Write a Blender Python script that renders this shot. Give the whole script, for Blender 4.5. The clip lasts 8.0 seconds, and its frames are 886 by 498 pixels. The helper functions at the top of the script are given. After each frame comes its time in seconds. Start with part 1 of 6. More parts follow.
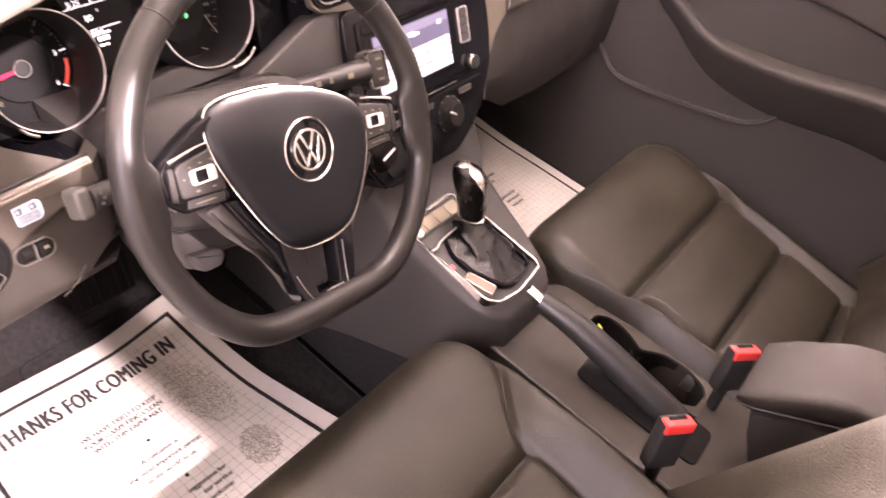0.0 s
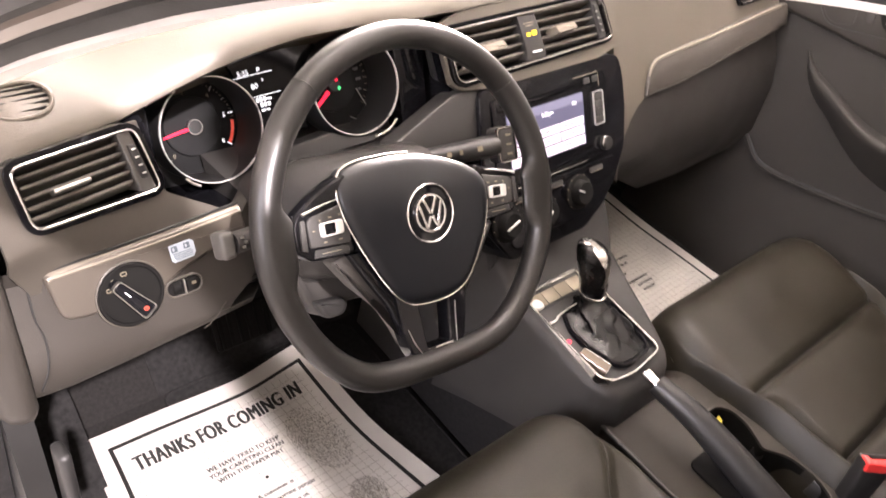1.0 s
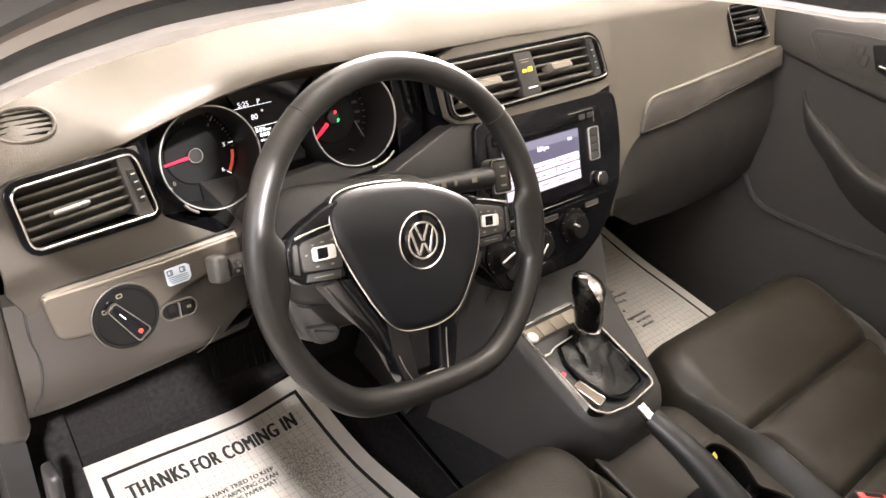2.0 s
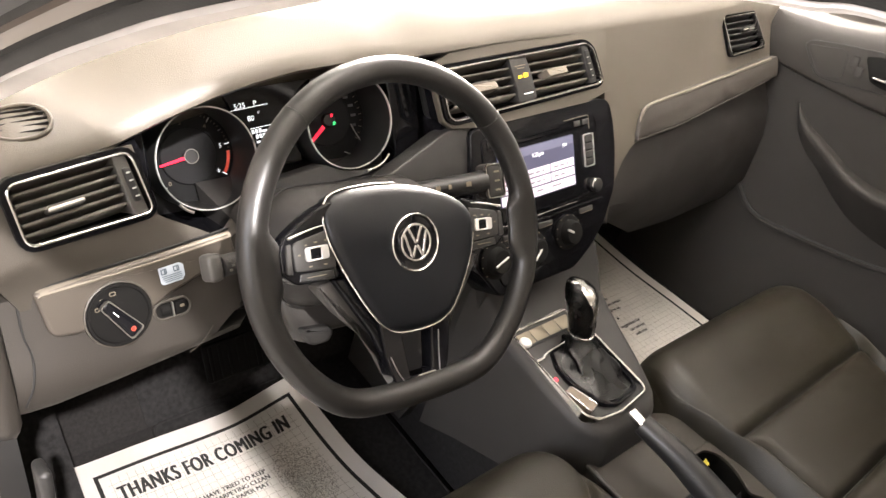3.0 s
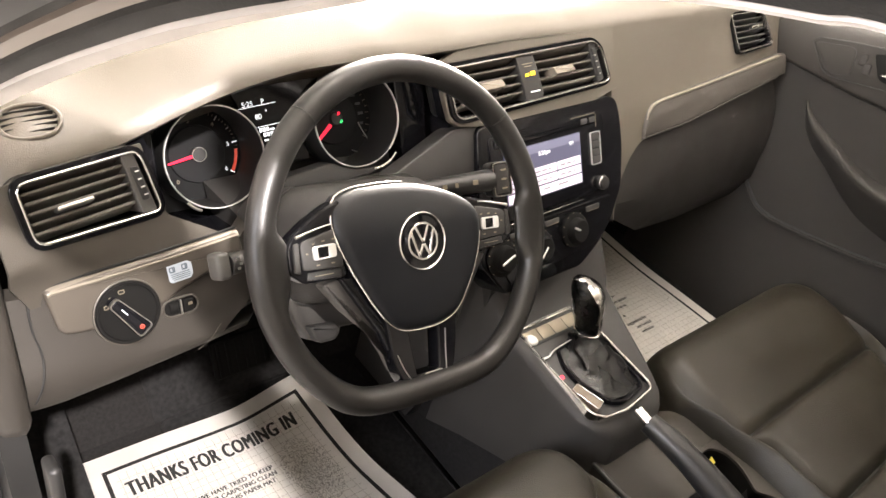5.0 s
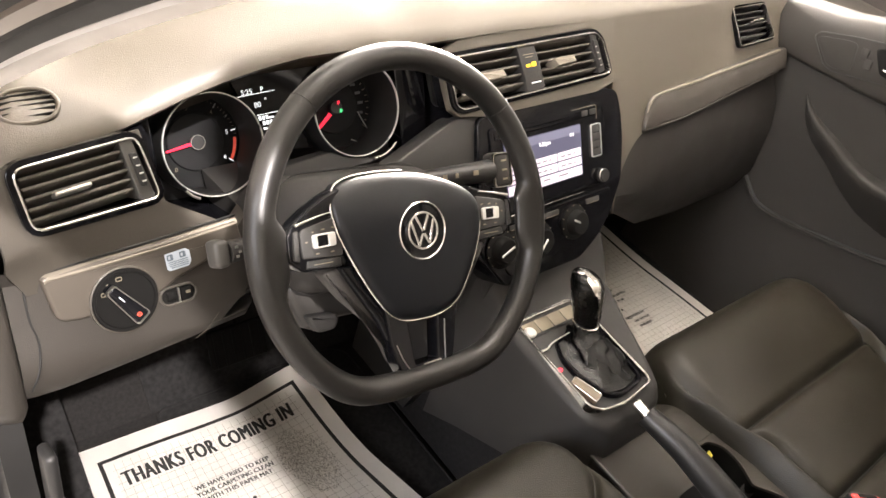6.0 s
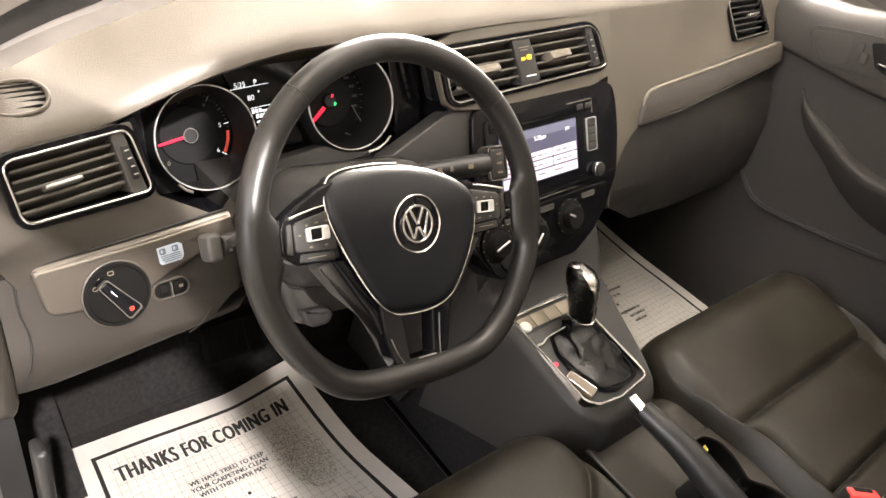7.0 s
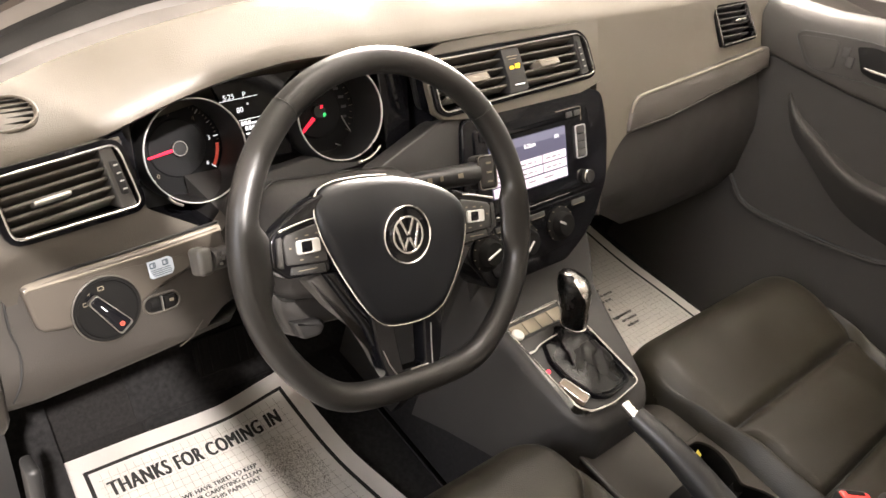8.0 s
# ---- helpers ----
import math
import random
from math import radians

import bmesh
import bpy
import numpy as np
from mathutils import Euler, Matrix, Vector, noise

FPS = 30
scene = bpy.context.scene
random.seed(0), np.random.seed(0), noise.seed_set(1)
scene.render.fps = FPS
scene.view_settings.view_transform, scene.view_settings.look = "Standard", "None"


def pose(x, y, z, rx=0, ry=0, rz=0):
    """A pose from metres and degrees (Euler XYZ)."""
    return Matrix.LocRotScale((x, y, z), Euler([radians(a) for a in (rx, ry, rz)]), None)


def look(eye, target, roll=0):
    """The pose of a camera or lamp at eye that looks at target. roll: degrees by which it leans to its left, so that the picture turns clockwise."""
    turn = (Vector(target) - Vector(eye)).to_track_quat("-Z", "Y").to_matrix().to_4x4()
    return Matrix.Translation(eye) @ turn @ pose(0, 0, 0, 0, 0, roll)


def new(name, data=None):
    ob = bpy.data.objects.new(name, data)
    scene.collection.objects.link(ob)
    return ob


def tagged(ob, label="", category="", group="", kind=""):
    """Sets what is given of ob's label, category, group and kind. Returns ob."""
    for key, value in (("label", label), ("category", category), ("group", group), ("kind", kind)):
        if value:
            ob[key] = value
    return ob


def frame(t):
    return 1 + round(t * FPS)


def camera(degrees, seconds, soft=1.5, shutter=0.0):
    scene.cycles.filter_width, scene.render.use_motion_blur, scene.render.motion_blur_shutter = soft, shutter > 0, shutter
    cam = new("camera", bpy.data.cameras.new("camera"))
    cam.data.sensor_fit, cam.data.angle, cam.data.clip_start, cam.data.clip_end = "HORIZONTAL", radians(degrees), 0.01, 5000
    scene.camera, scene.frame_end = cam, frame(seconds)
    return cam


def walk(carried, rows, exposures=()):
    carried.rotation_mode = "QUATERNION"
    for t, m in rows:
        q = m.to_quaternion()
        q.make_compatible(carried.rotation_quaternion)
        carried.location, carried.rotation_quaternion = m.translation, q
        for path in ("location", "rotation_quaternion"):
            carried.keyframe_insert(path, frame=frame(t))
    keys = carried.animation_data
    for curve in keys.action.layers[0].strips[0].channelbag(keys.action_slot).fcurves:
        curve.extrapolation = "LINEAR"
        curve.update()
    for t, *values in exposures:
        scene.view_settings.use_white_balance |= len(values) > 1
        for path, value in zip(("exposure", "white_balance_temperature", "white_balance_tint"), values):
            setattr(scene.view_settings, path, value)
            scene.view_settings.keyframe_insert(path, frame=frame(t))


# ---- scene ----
cam = camera(58.1, 8.0, shutter=0.5)
PATH = [
    (0, (-0.468, -0.363, 1.106), (0.918, 0.201, -0.221), 22.9),
    (0.5, (-0.471, -0.391, 1.131), (0.819, 0.356, -0.203), 19.7),
    (1, (-0.474, -0.406, 1.13), (0.741, 0.528, -0.156), 17.8),
    (1.5, (-0.474, -0.419, 1.13), (0.747, 0.573, -0.105), 17.4),
    (3, (-0.475, -0.438, 1.129), (0.767, 0.578, -0.065), 18.1),
    (3.5, (-0.476, -0.437, 1.127), (0.767, 0.577, -0.067), 18.4),
    (4, (-0.477, -0.437, 1.126), (0.758, 0.58, -0.074), 18.1),
    (4.5, (-0.476, -0.437, 1.134), (0.752, 0.584, -0.07), 17.8),
    (6, (-0.477, -0.435, 1.125), (0.754, 0.57, -0.089), 18.7),
    (6.5, (-0.476, -0.434, 1.122), (0.758, 0.563, -0.096), 18.9),
    (7, (-0.474, -0.435, 1.12), (0.763, 0.558, -0.098), 18.9),
    (7.5, (-0.471, -0.435, 1.123), (0.774, 0.556, -0.09), 18.7),
    (8, (-0.472, -0.433, 1.125), (0.783, 0.556, -0.079), 18.5),
]
walk(cam, [(t, look(eye, target, roll)) for t, eye, target, roll in PATH], [(0.0, 1.18, 6900, 42), (0.5, 1.32, 6800, 36), (1.0, 0.80, 6400, 24), (1.5, 0.58, 6350, 19), (3.0, 0.46, 6350, 15), (4.5, 0.54, 6400, 15), (6.0, 0.40, 6450, 15), (8.0, 0.38, 6500, 15)])

# ---- light: garage lamps outside the car, and an added fill ----
world = bpy.data.worlds.new("garage_air")
scene.world = world
world.use_nodes = True
world.node_tree.nodes["Background"].inputs[0].default_value = (1.0, 0.86, 0.66, 1)
world.node_tree.nodes["Background"].inputs[1].default_value = 0.35
scene.view_settings.exposure = 0.0


def area_lamp(name, eye, target, sx, sy, power, color):
    data = bpy.data.lights.new(name, "AREA")
    data.shape, data.size, data.size_y, data.energy, data.color = "RECTANGLE", sx, sy, power, color
    ob = new(name, data)
    ob.matrix_world = look(eye, target)
    return ob


WARM = (1.0, 0.91, 0.79)
area_lamp("lamp_ahead", (1.55, 1.45, 1.20), (0.45, 0.30, 0.75), 1.1, 0.30, 560, WARM)
area_lamp("lamp_ceiling", (0.75, 0.62, 2.75), (0.5, 0.15, 0.7), 1.2, 0.35, 20, WARM)
area_lamp("lamp_over_door", (-0.91, -1.55, 2.7), (-0.3, 0.0, 0.3), 0.07, 0.07, 235, (1.0, 0.95, 0.88))
area_lamp("lamp_left", (-2.9, -0.3, 2.0), (0.0, 0.0, 0.5), 1.2, 1.2, 68, (0.95, 0.97, 1.0))
area_lamp("lamp_beyond", (2.9, -0.3, 2.9), (0.9, 0.0, 0.6), 1.2, 0.4, 6, WARM)
# Unseen fill from the rear, added to lift the darkest parts.
area_lamp("fill_behind", (-1.6, -2.7, 2.5), (0.1, 0.1, 0.2), 1.4, 0.8, 14, WARM)


# ---- materials ----
def material(name, color, rough=0.5, metal=0.0, vary=0.12, vary_scale=14.0, grain=0.0, grain_scale=900.0,
             kind="noise", emit=0.0, coat=0.0, rough_vary=0.08, spec=0.5):
    m = bpy.data.materials.new(name)
    m.use_nodes = True
    nt = m.node_tree
    bsdf = nt.nodes["Principled BSDF"]
    tc = nt.nodes.new("ShaderNodeTexCoord")
    n1 = nt.nodes.new("ShaderNodeTexNoise")
    n1.inputs["Scale"].default_value = vary_scale
    n1.inputs["Detail"].default_value = 6
    nt.links.new(tc.outputs["Object"], n1.inputs["Vector"])
    ramp = nt.nodes.new("ShaderNodeMapRange")
    ramp.inputs["From Min"].default_value, ramp.inputs["From Max"].default_value = 0.3, 0.7
    ramp.inputs["To Min"].default_value, ramp.inputs["To Max"].default_value = 1 - vary, 1 + vary
    nt.links.new(n1.outputs["Fac"], ramp.inputs["Value"])
    mix = nt.nodes.new("ShaderNodeVectorMath")
    mix.operation = "SCALE"
    mix.inputs[0].default_value = color
    nt.links.new(ramp.outputs["Result"], mix.inputs["Scale"])
    nt.links.new(mix.outputs["Vector"], bsdf.inputs["Base Color"])
    rr = nt.nodes.new("ShaderNodeMapRange")
    rr.inputs["From Min"].default_value, rr.inputs["From Max"].default_value = 0.3, 0.7
    rr.inputs["To Min"].default_value = max(0.02, rough - rough_vary)
    rr.inputs["To Max"].default_value = min(1.0, rough + rough_vary)
    nt.links.new(n1.outputs["Fac"], rr.inputs["Value"])
    nt.links.new(rr.outputs["Result"], bsdf.inputs["Roughness"])
    bsdf.inputs["Metallic"].default_value = metal
    bsdf.inputs["Specular IOR Level"].default_value = spec
    if rough > 0.85:
        bsdf.inputs["Specular IOR Level"].default_value = 0.15
    bsdf.inputs["Coat Weight"].default_value = coat
    if grain > 0:
        if kind == "cells":
            g = nt.nodes.new("ShaderNodeTexVoronoi")
            out = g.outputs["Distance"]
        else:
            g = nt.nodes.new("ShaderNodeTexNoise")
            g.inputs["Detail"].default_value = 3
            out = g.outputs["Fac"]
        g.inputs["Scale"].default_value = grain_scale
        nt.links.new(tc.outputs["Object"], g.inputs["Vector"])
        bump = nt.nodes.new("ShaderNodeBump")
        bump.inputs["Strength"].default_value = grain
        bump.inputs["Distance"].default_value = 0.0006
        nt.links.new(out, bump.inputs["Height"])
        nt.links.new(bump.outputs["Normal"], bsdf.inputs["Normal"])
    if emit > 0:
        bsdf.inputs["Emission Color"].default_value = (*color, 1)
        bsdf.inputs["Emission Strength"].default_value = emit
    return m


def perforated(m, scale=120.0):
    """Adds rows of small punched holes to a leather material."""
    nt = m.node_tree
    bsdf = nt.nodes["Principled BSDF"]
    tc = nt.nodes.new("ShaderNodeTexCoord")
    dots = nt.nodes.new("ShaderNodeTexVoronoi")
    dots.voronoi_dimensions = "2D"
    dots.inputs["Scale"].default_value, dots.inputs["Randomness"].default_value = scale, 0.0
    nt.links.new(tc.outputs["Object"], dots.inputs["Vector"])
    hole = nt.nodes.new("ShaderNodeMapRange")
    hole.inputs["From Min"].default_value, hole.inputs["From Max"].default_value = 0.16, 0.26
    hole.inputs["To Min"].default_value, hole.inputs["To Max"].default_value = 0.72, 1.0
    nt.links.new(dots.outputs["Distance"], hole.inputs["Value"])
    old = bsdf.inputs["Base Color"].links[0].from_socket
    mul = nt.nodes.new("ShaderNodeVectorMath")
    mul.operation = "SCALE"
    nt.links.new(old, mul.inputs[0])
    nt.links.new(hole.outputs["Result"], mul.inputs["Scale"])
    nt.links.new(mul.outputs["Vector"], bsdf.inputs["Base Color"])
    return m


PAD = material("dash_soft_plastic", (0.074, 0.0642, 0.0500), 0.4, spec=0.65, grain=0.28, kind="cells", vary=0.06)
TRIM = material("satin_taupe_trim", (0.17, 0.150, 0.122), 0.36, metal=0.35, vary=0.05)
DARK = material("dark_grey_plastic", (0.021, 0.0197, 0.0185), 0.55, grain=0.4, kind="cells")
SWITCH = material("matt_black_switch", (0.005, 0.0047, 0.0044), 0.8, spec=0.12, grain=0.1)
BLACK = material("black_plastic", (0.013, 0.0127, 0.0125), 0.42, grain=0.2)
GLOSS = material("piano_black", (0.005, 0.005, 0.006), 0.1, spec=0.3, vary=0.02, rough_vary=0.03)
CHROME = material("chrome", (0.80, 0.79, 0.77), 0.2, metal=1.0, vary=0.03, rough_vary=0.05)
SATIN = material("satin_chrome", (0.55, 0.53, 0.5), 0.32, metal=1.0, vary=0.05)
RIM_LEATHER = material("wheel_leather", (0.0085, 0.0079, 0.0072), 0.37, spec=0.5, grain=0.12, grain_scale=1100, kind="cells", rough_vary=0.1)
COVER = material("airbag_vinyl", (0.0034, 0.0040, 0.0056), 0.40, spec=0.34, grain=0.15, kind="cells")
LEATHER = material("seat_leatherette", (0.0138, 0.0116, 0.0074), 0.43, spec=0.42, grain=0.5, grain_scale=700, kind="cells", vary=0.15, rough_vary=0.1)
PERF = perforated(material("perforated_leatherette", (0.0138, 0.0116, 0.0074), 0.43, spec=0.42, grain=0.5, grain_scale=700, kind="cells", vary=0.15, rough_vary=0.1))
CLOTH = material("black_cloth", (0.022, 0.019, 0.018), 0.9, grain=0.6, grain_scale=1500)
ARM_CLOTH = material("dark_armrest_cloth", (0.0075, 0.0063, 0.0050), 0.8, spec=0.15, grain=0.6, grain_scale=1500, vary=0.2)
CARPET = material("black_carpet", (0.017, 0.0162, 0.0162), 0.95, grain=1.0, grain_scale=700, vary=0.4, vary_scale=120)
BOOT = material("boot_leather", (0.0026, 0.0025, 0.0024), 0.26, spec=0.28, grain=0.2, grain_scale=800, kind="cells")
GREY_CARPET = material("grey_carpet", (0.0165, 0.0152, 0.0148), 0.95, grain=1.0, grain_scale=600, vary=0.3, vary_scale=200)
PAPER = material("paper", (0.88, 0.85, 0.80), 0.75, vary=0.06, grain=0.2, grain_scale=300)
GREY_INK = material("grey_print", (0.30, 0.275, 0.24), 0.8, vary=0.35, vary_scale=260)
LINE_INK = material("grid_print", (0.42, 0.38, 0.33), 0.8)
INK = material("black_ink", (0.02, 0.019, 0.018), 0.7)
PILLAR = material("pillar_cloth", (0.72, 0.69, 0.67), 0.8, grain=0.4, grain_scale=1500)
SEAL = material("rubber_seal", (0.015, 0.015, 0.015), 0.7, grain=0.4)
PAINT = material("car_paint", (0.16, 0.13, 0.11), 0.5, coat=0.15)
SLAT = material("vent_slat", (0.058, 0.051, 0.043), 0.5, spec=0.45, grain=0.2, kind="cells", vary=0.06)
ARM_GREY = material("satin_grey_plastic", (0.030, 0.0275, 0.025), 0.45, grain=0.2, kind="cells", vary=0.06)
DIAL_FACE = material("dial_face", (0.0032, 0.0032, 0.0034), 0.7, spec=0.15, vary=0.03)
DIAL_GREY = material("dial_grey", (0.0042, 0.0042, 0.0046), 0.7, spec=0.2, vary=0.05)
DIAL_INK = material("dial_print", (0.10, 0.10, 0.10), 0.6, vary=0.05)
SCALE = material("gear_scale_brown", (0.15, 0.118, 0.085), 0.4)
PEWTER = material("pewter_switch", (0.20, 0.172, 0.125), 0.38, metal=0.3)
CONSOLE = material("console_taupe_plastic", (0.024, 0.0205, 0.0160), 0.55, spec=0.35, grain=0.4, kind="cells", vary=0.06)
GREY_TIP = material("grey_stalk_end", (0.055, 0.052, 0.048), 0.4)
# Pad plastic again in two darker tones, shade on these faces painted in.
DASH_LOW_SHADED = material("dash_lower_shaded", (0.027, 0.0236, 0.0200), 0.5, spec=0.4, grain=0.22, kind="cells", vary=0.06)
DASH_SHADED = material("dash_taupe_shaded", (0.047, 0.0410, 0.0335), 0.5, grain=0.25, kind="cells", vary=0.06)
STRIP = material("satin_dark_trim", (0.075, 0.065, 0.054), 0.38, metal=0.25, vary=0.05)
OUTER = material("outer_paint", (0.10, 0.10, 0.105), 0.45, coat=0.15)
DOOR = material("door_plastic", (0.0215, 0.0193, 0.0172), 0.75, spec=0.3, grain=0.4, kind="cells")
DOOR_TOP = material("door_soft_plastic", (0.0185, 0.0158, 0.0130), 0.6, spec=0.35, grain=0.5, kind="cells", vary=0.06)
DOOR_GREY = material("door_grey_plastic", (0.019, 0.0168, 0.0147), 0.7, spec=0.3, grain=0.5, grain_scale=600, kind="cells")
# Glovebox tones hold the shade of its rear-facing side, darker than the pad.
GLOVE_TRIM_SHADED = material("glovebox_trim_shaded", (0.042, 0.0365, 0.0315), 0.5, spec=0.4, grain=0.4, kind="cells")
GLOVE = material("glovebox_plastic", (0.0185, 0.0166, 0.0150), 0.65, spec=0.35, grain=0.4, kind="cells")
RED = material("red_plastic", (0.62, 0.035, 0.03), 0.4)
WHITE_LABEL = material("white_label", (0.42, 0.47, 0.53), 0.5, vary=0.04)
LABEL_INK = material("label_ink", (0.1, 0.13, 0.16), 0.6)
SCREEN_DARK = material("screen_dark", (0.05, 0.05, 0.075), 0.2, emit=1.2)
SCREEN_HEAD = material("screen_header", (0.10, 0.10, 0.14), 0.2, emit=0.9)
SCREEN_KEY = material("screen_key", (0.62, 0.53, 0.66), 0.2, emit=0.5)
SCREEN_INK = material("screen_text", (0.9, 0.9, 0.95), 0.3, emit=1.0)
SCREEN_GREY = material("screen_grey", (0.16, 0.14, 0.18), 0.3, emit=0.4)
LED_WHITE = material("display_white", (0.85, 0.88, 0.9), 0.3, emit=0.9)
LED_RED = material("needle_red", (0.9, 0.02, 0.05), 0.3, emit=1.0)
LED_DIM_RED = material("redline_red", (0.6, 0.08, 0.05), 0.3, emit=0.35)
LED_YELLOW = material("warning_yellow", (0.95, 0.6, 0.02), 0.3, emit=1.4)
LED_GREEN = material("lamp_green", (0.05, 0.7, 0.2), 0.3, emit=1.0)
BRIGHT = material("bright_ring", (0.72, 0.71, 0.69), 0.32, metal=0.7, vary=0.03)
YELLOW = material("yellow_paper", (0.65, 0.55, 0.08), 0.7)
ROOF_CLOTH = material("headliner", (0.5, 0.47, 0.42), 0.9, grain=0.4)
CONCRETE = material("garage_concrete", (0.42, 0.40, 0.37), 0.7, grain=0.5, grain_scale=60, vary=0.25, vary_scale=2)
DARK_WALL = material("garage_wall_brown", (0.16, 0.14, 0.13), 0.8, grain=0.3, grain_scale=80, vary=0.15, vary_scale=2)
WALL = material("garage_wall", (0.66, 0.63, 0.585), 0.8, grain=0.3, grain_scale=80, vary=0.1, vary_scale=3)
GLASS = bpy.data.materials.new("window_glass")
GLASS.use_nodes = True
_g = GLASS.node_tree.nodes["Principled BSDF"]
_g.inputs["Transmission Weight"].default_value = 1.0
_g.inputs["Roughness"].default_value = 0.0
_g.inputs["IOR"].default_value = 1.05
_g.inputs["Base Color"].default_value = (0.97, 0.98, 0.97, 1)

# ---- building blocks ----
ORIGIN = {}


def thing(name, place, label, category, group="", kind=""):
    ob = new(name)
    ob.empty_display_size = 0.05
    ob.location = place
    ORIGIN[ob] = Vector(place)
    return tagged(ob, label, category, group, kind)


def smooth_mesh(name, bm, mat, angle=35):
    bmesh.ops.recalc_face_normals(bm, faces=bm.faces[:])
    for f in bm.faces:
        f.smooth = True
    for e in bm.edges:
        if len(e.link_faces) == 2 and e.calc_face_angle(0) > radians(angle):
            e.smooth = False
    me = bpy.data.meshes.new(name)
    bm.to_mesh(me)
    bm.free()
    me.materials.append(mat)
    return me


def part(name, bm, mat, parent, label="", angle=35):
    """One mesh object, given in world metres, under a thing or a part."""
    bmesh.ops.translate(bm, verts=bm.verts[:], vec=-ORIGIN[parent])
    ob = new(name, smooth_mesh(name, bm, mat, angle))
    ob.parent = parent
    ORIGIN[ob] = ORIGIN[parent]
    return tagged(ob, label)


def structure(name, bm, mat, label, category):
    ob = new(name, smooth_mesh(name, bm, mat))
    ORIGIN[ob] = Vector((0, 0, 0))
    return tagged(ob, label, category, kind="structure")


def frame_of(o, u, v):
    """A frame with u across, v up and n out of a panel."""
    u = Vector(u).normalized()
    v = Vector(v)
    v = (v - u * u.dot(v)).normalized()
    n = u.cross(v)
    m = Matrix((u, v, n)).transposed().to_4x4()
    return Matrix.Translation(o) @ m


def rrect(cx, cy, w, h, r, k=5):
    pts = []
    for sx, sy, a0 in ((1, 1, 0), (-1, 1, 90), (-1, -1, 180), (1, -1, 270)):
        for i in range(k + 1):
            a = radians(a0 + 90 * i / k)
            pts.append((cx + sx * (w / 2 - r) + r * math.cos(a), cy + sy * (h / 2 - r) + r * math.sin(a)))
    return pts


def circle(cx, cy, r, k=40):
    return [(cx + r * math.cos(2 * math.pi * i / k), cy + r * math.sin(2 * math.pi * i / k)) for i in range(k)]


def rounded(pts, r, k=4):
    """A polygon with its corners rounded."""
    out = []
    n = len(pts)
    for i in range(n):
        p, a, b = Vector(pts[i]), Vector(pts[i - 1]), Vector(pts[(i + 1) % n])
        da, db = (a - p), (b - p)
        ra = min(r, da.length * 0.45, db.length * 0.45)
        s, e = p + da.normalized() * ra, p + db.normalized() * ra
        for j in range(k + 1):
            t = j / k
            out.append(tuple((1 - t) ** 2 * s + 2 * t * (1 - t) * p + t * t * e))
    return out


def shrink(pts, d):
    """Moves a rounded outline inwards by d."""
    n = len(pts)
    area = sum(pts[i - 1][0] * pts[i][1] - pts[i][0] * pts[i - 1][1] for i in range(n))
    sgn = 1 if area > 0 else -1
    out = []
    for i in range(n):
        a, b = Vector(pts[i - 1]), Vector(pts[(i + 1) % n])
        t = b - a
        if t.length < 1e-9:
            out.append(pts[i])
            continue
        t.normalize()
        out.append((pts[i][0] - sgn * t.y * d, pts[i][1] + sgn * t.x * d))
    return out


def loft(bm, rings, closed=True, cap=True):
    """Skins rings of points of one count."""
    rows = [[bm.verts.new(p) for p in ring] for ring in rings]
    n = len(rows[0])
    for a, b in zip(rows, rows[1:]):
        for i in range(n if closed else n - 1):
            j = (i + 1) % n
            bm.faces.new((a[i], a[j], b[j], b[i]))
    if cap and closed:
        bm.faces.new(rows[0])
        bm.faces.new(rows[-1])
    return bm


def plate(M, outline, n0, n1, soft=0.0, bm=None, bulge=None):
    """A panel of the outline in the frame M, from depth n0 up to n1, with a rounded upper edge."""
    bm = bm or bmesh.new()
    lift = bulge or (lambda x, y: 0.0)
    rings = [[M @ Vector((x, y, n0)) for x, y in outline]]
    if soft > 0:
        for k in range(4):
            a = k / 3 * math.pi / 2
            o = shrink(outline, soft * (1 - math.cos(a)))
            rings.append([M @ Vector((x, y, n1 - soft + soft * math.sin(a) + lift(x, y))) for x, y in o])
    else:
        rings.append([M @ Vector((x, y, n1 + lift(x, y))) for x, y in outline])
    return loft(bm, rings)


def ring_plate(M, outer, inner, n0, n1, bm=None, soft=0.0):
    """A frame between two outlines of one count."""
    bm = bm or bmesh.new()
    o2, i2 = (shrink(outer, soft), shrink(inner, -soft)) if soft else (outer, inner)
    rows = [[M @ Vector((x, y, z)) for x, y in pts] for pts, z in
            ((outer, n0), (outer, n1 - soft), (o2, n1), (i2, n1), (inner, n1 - soft), (inner, n0))]
    if not soft:
        rows = [rows[0], rows[1], rows[4], rows[5]]
    loft(bm, rows + [rows[0]], cap=False)
    bmesh.ops.remove_doubles(bm, verts=bm.verts[:], dist=1e-6)
    return bm


def box(M, w, h, d, bevel=0.003, bm=None):
    """A block centred in the frame M with rounded edges."""
    own = bmesh.new()
    bmesh.ops.create_cube(own, size=1.0)
    bmesh.ops.scale(own, verts=own.verts[:], vec=(w, h, d))
    if bevel > 0:
        bmesh.ops.bevel(own, geom=own.edges[:], offset=min(bevel, 0.45 * min(w, h, d)), segments=3, affect="EDGES", profile=0.5)
    bmesh.ops.transform(own, matrix=M, verts=own.verts[:])
    if bm is None:
        return own
    me = bpy.data.meshes.new("tmp")
    own.to_mesh(me)
    own.free()
    bm.from_mesh(me)
    bpy.data.meshes.remove(me)
    return bm


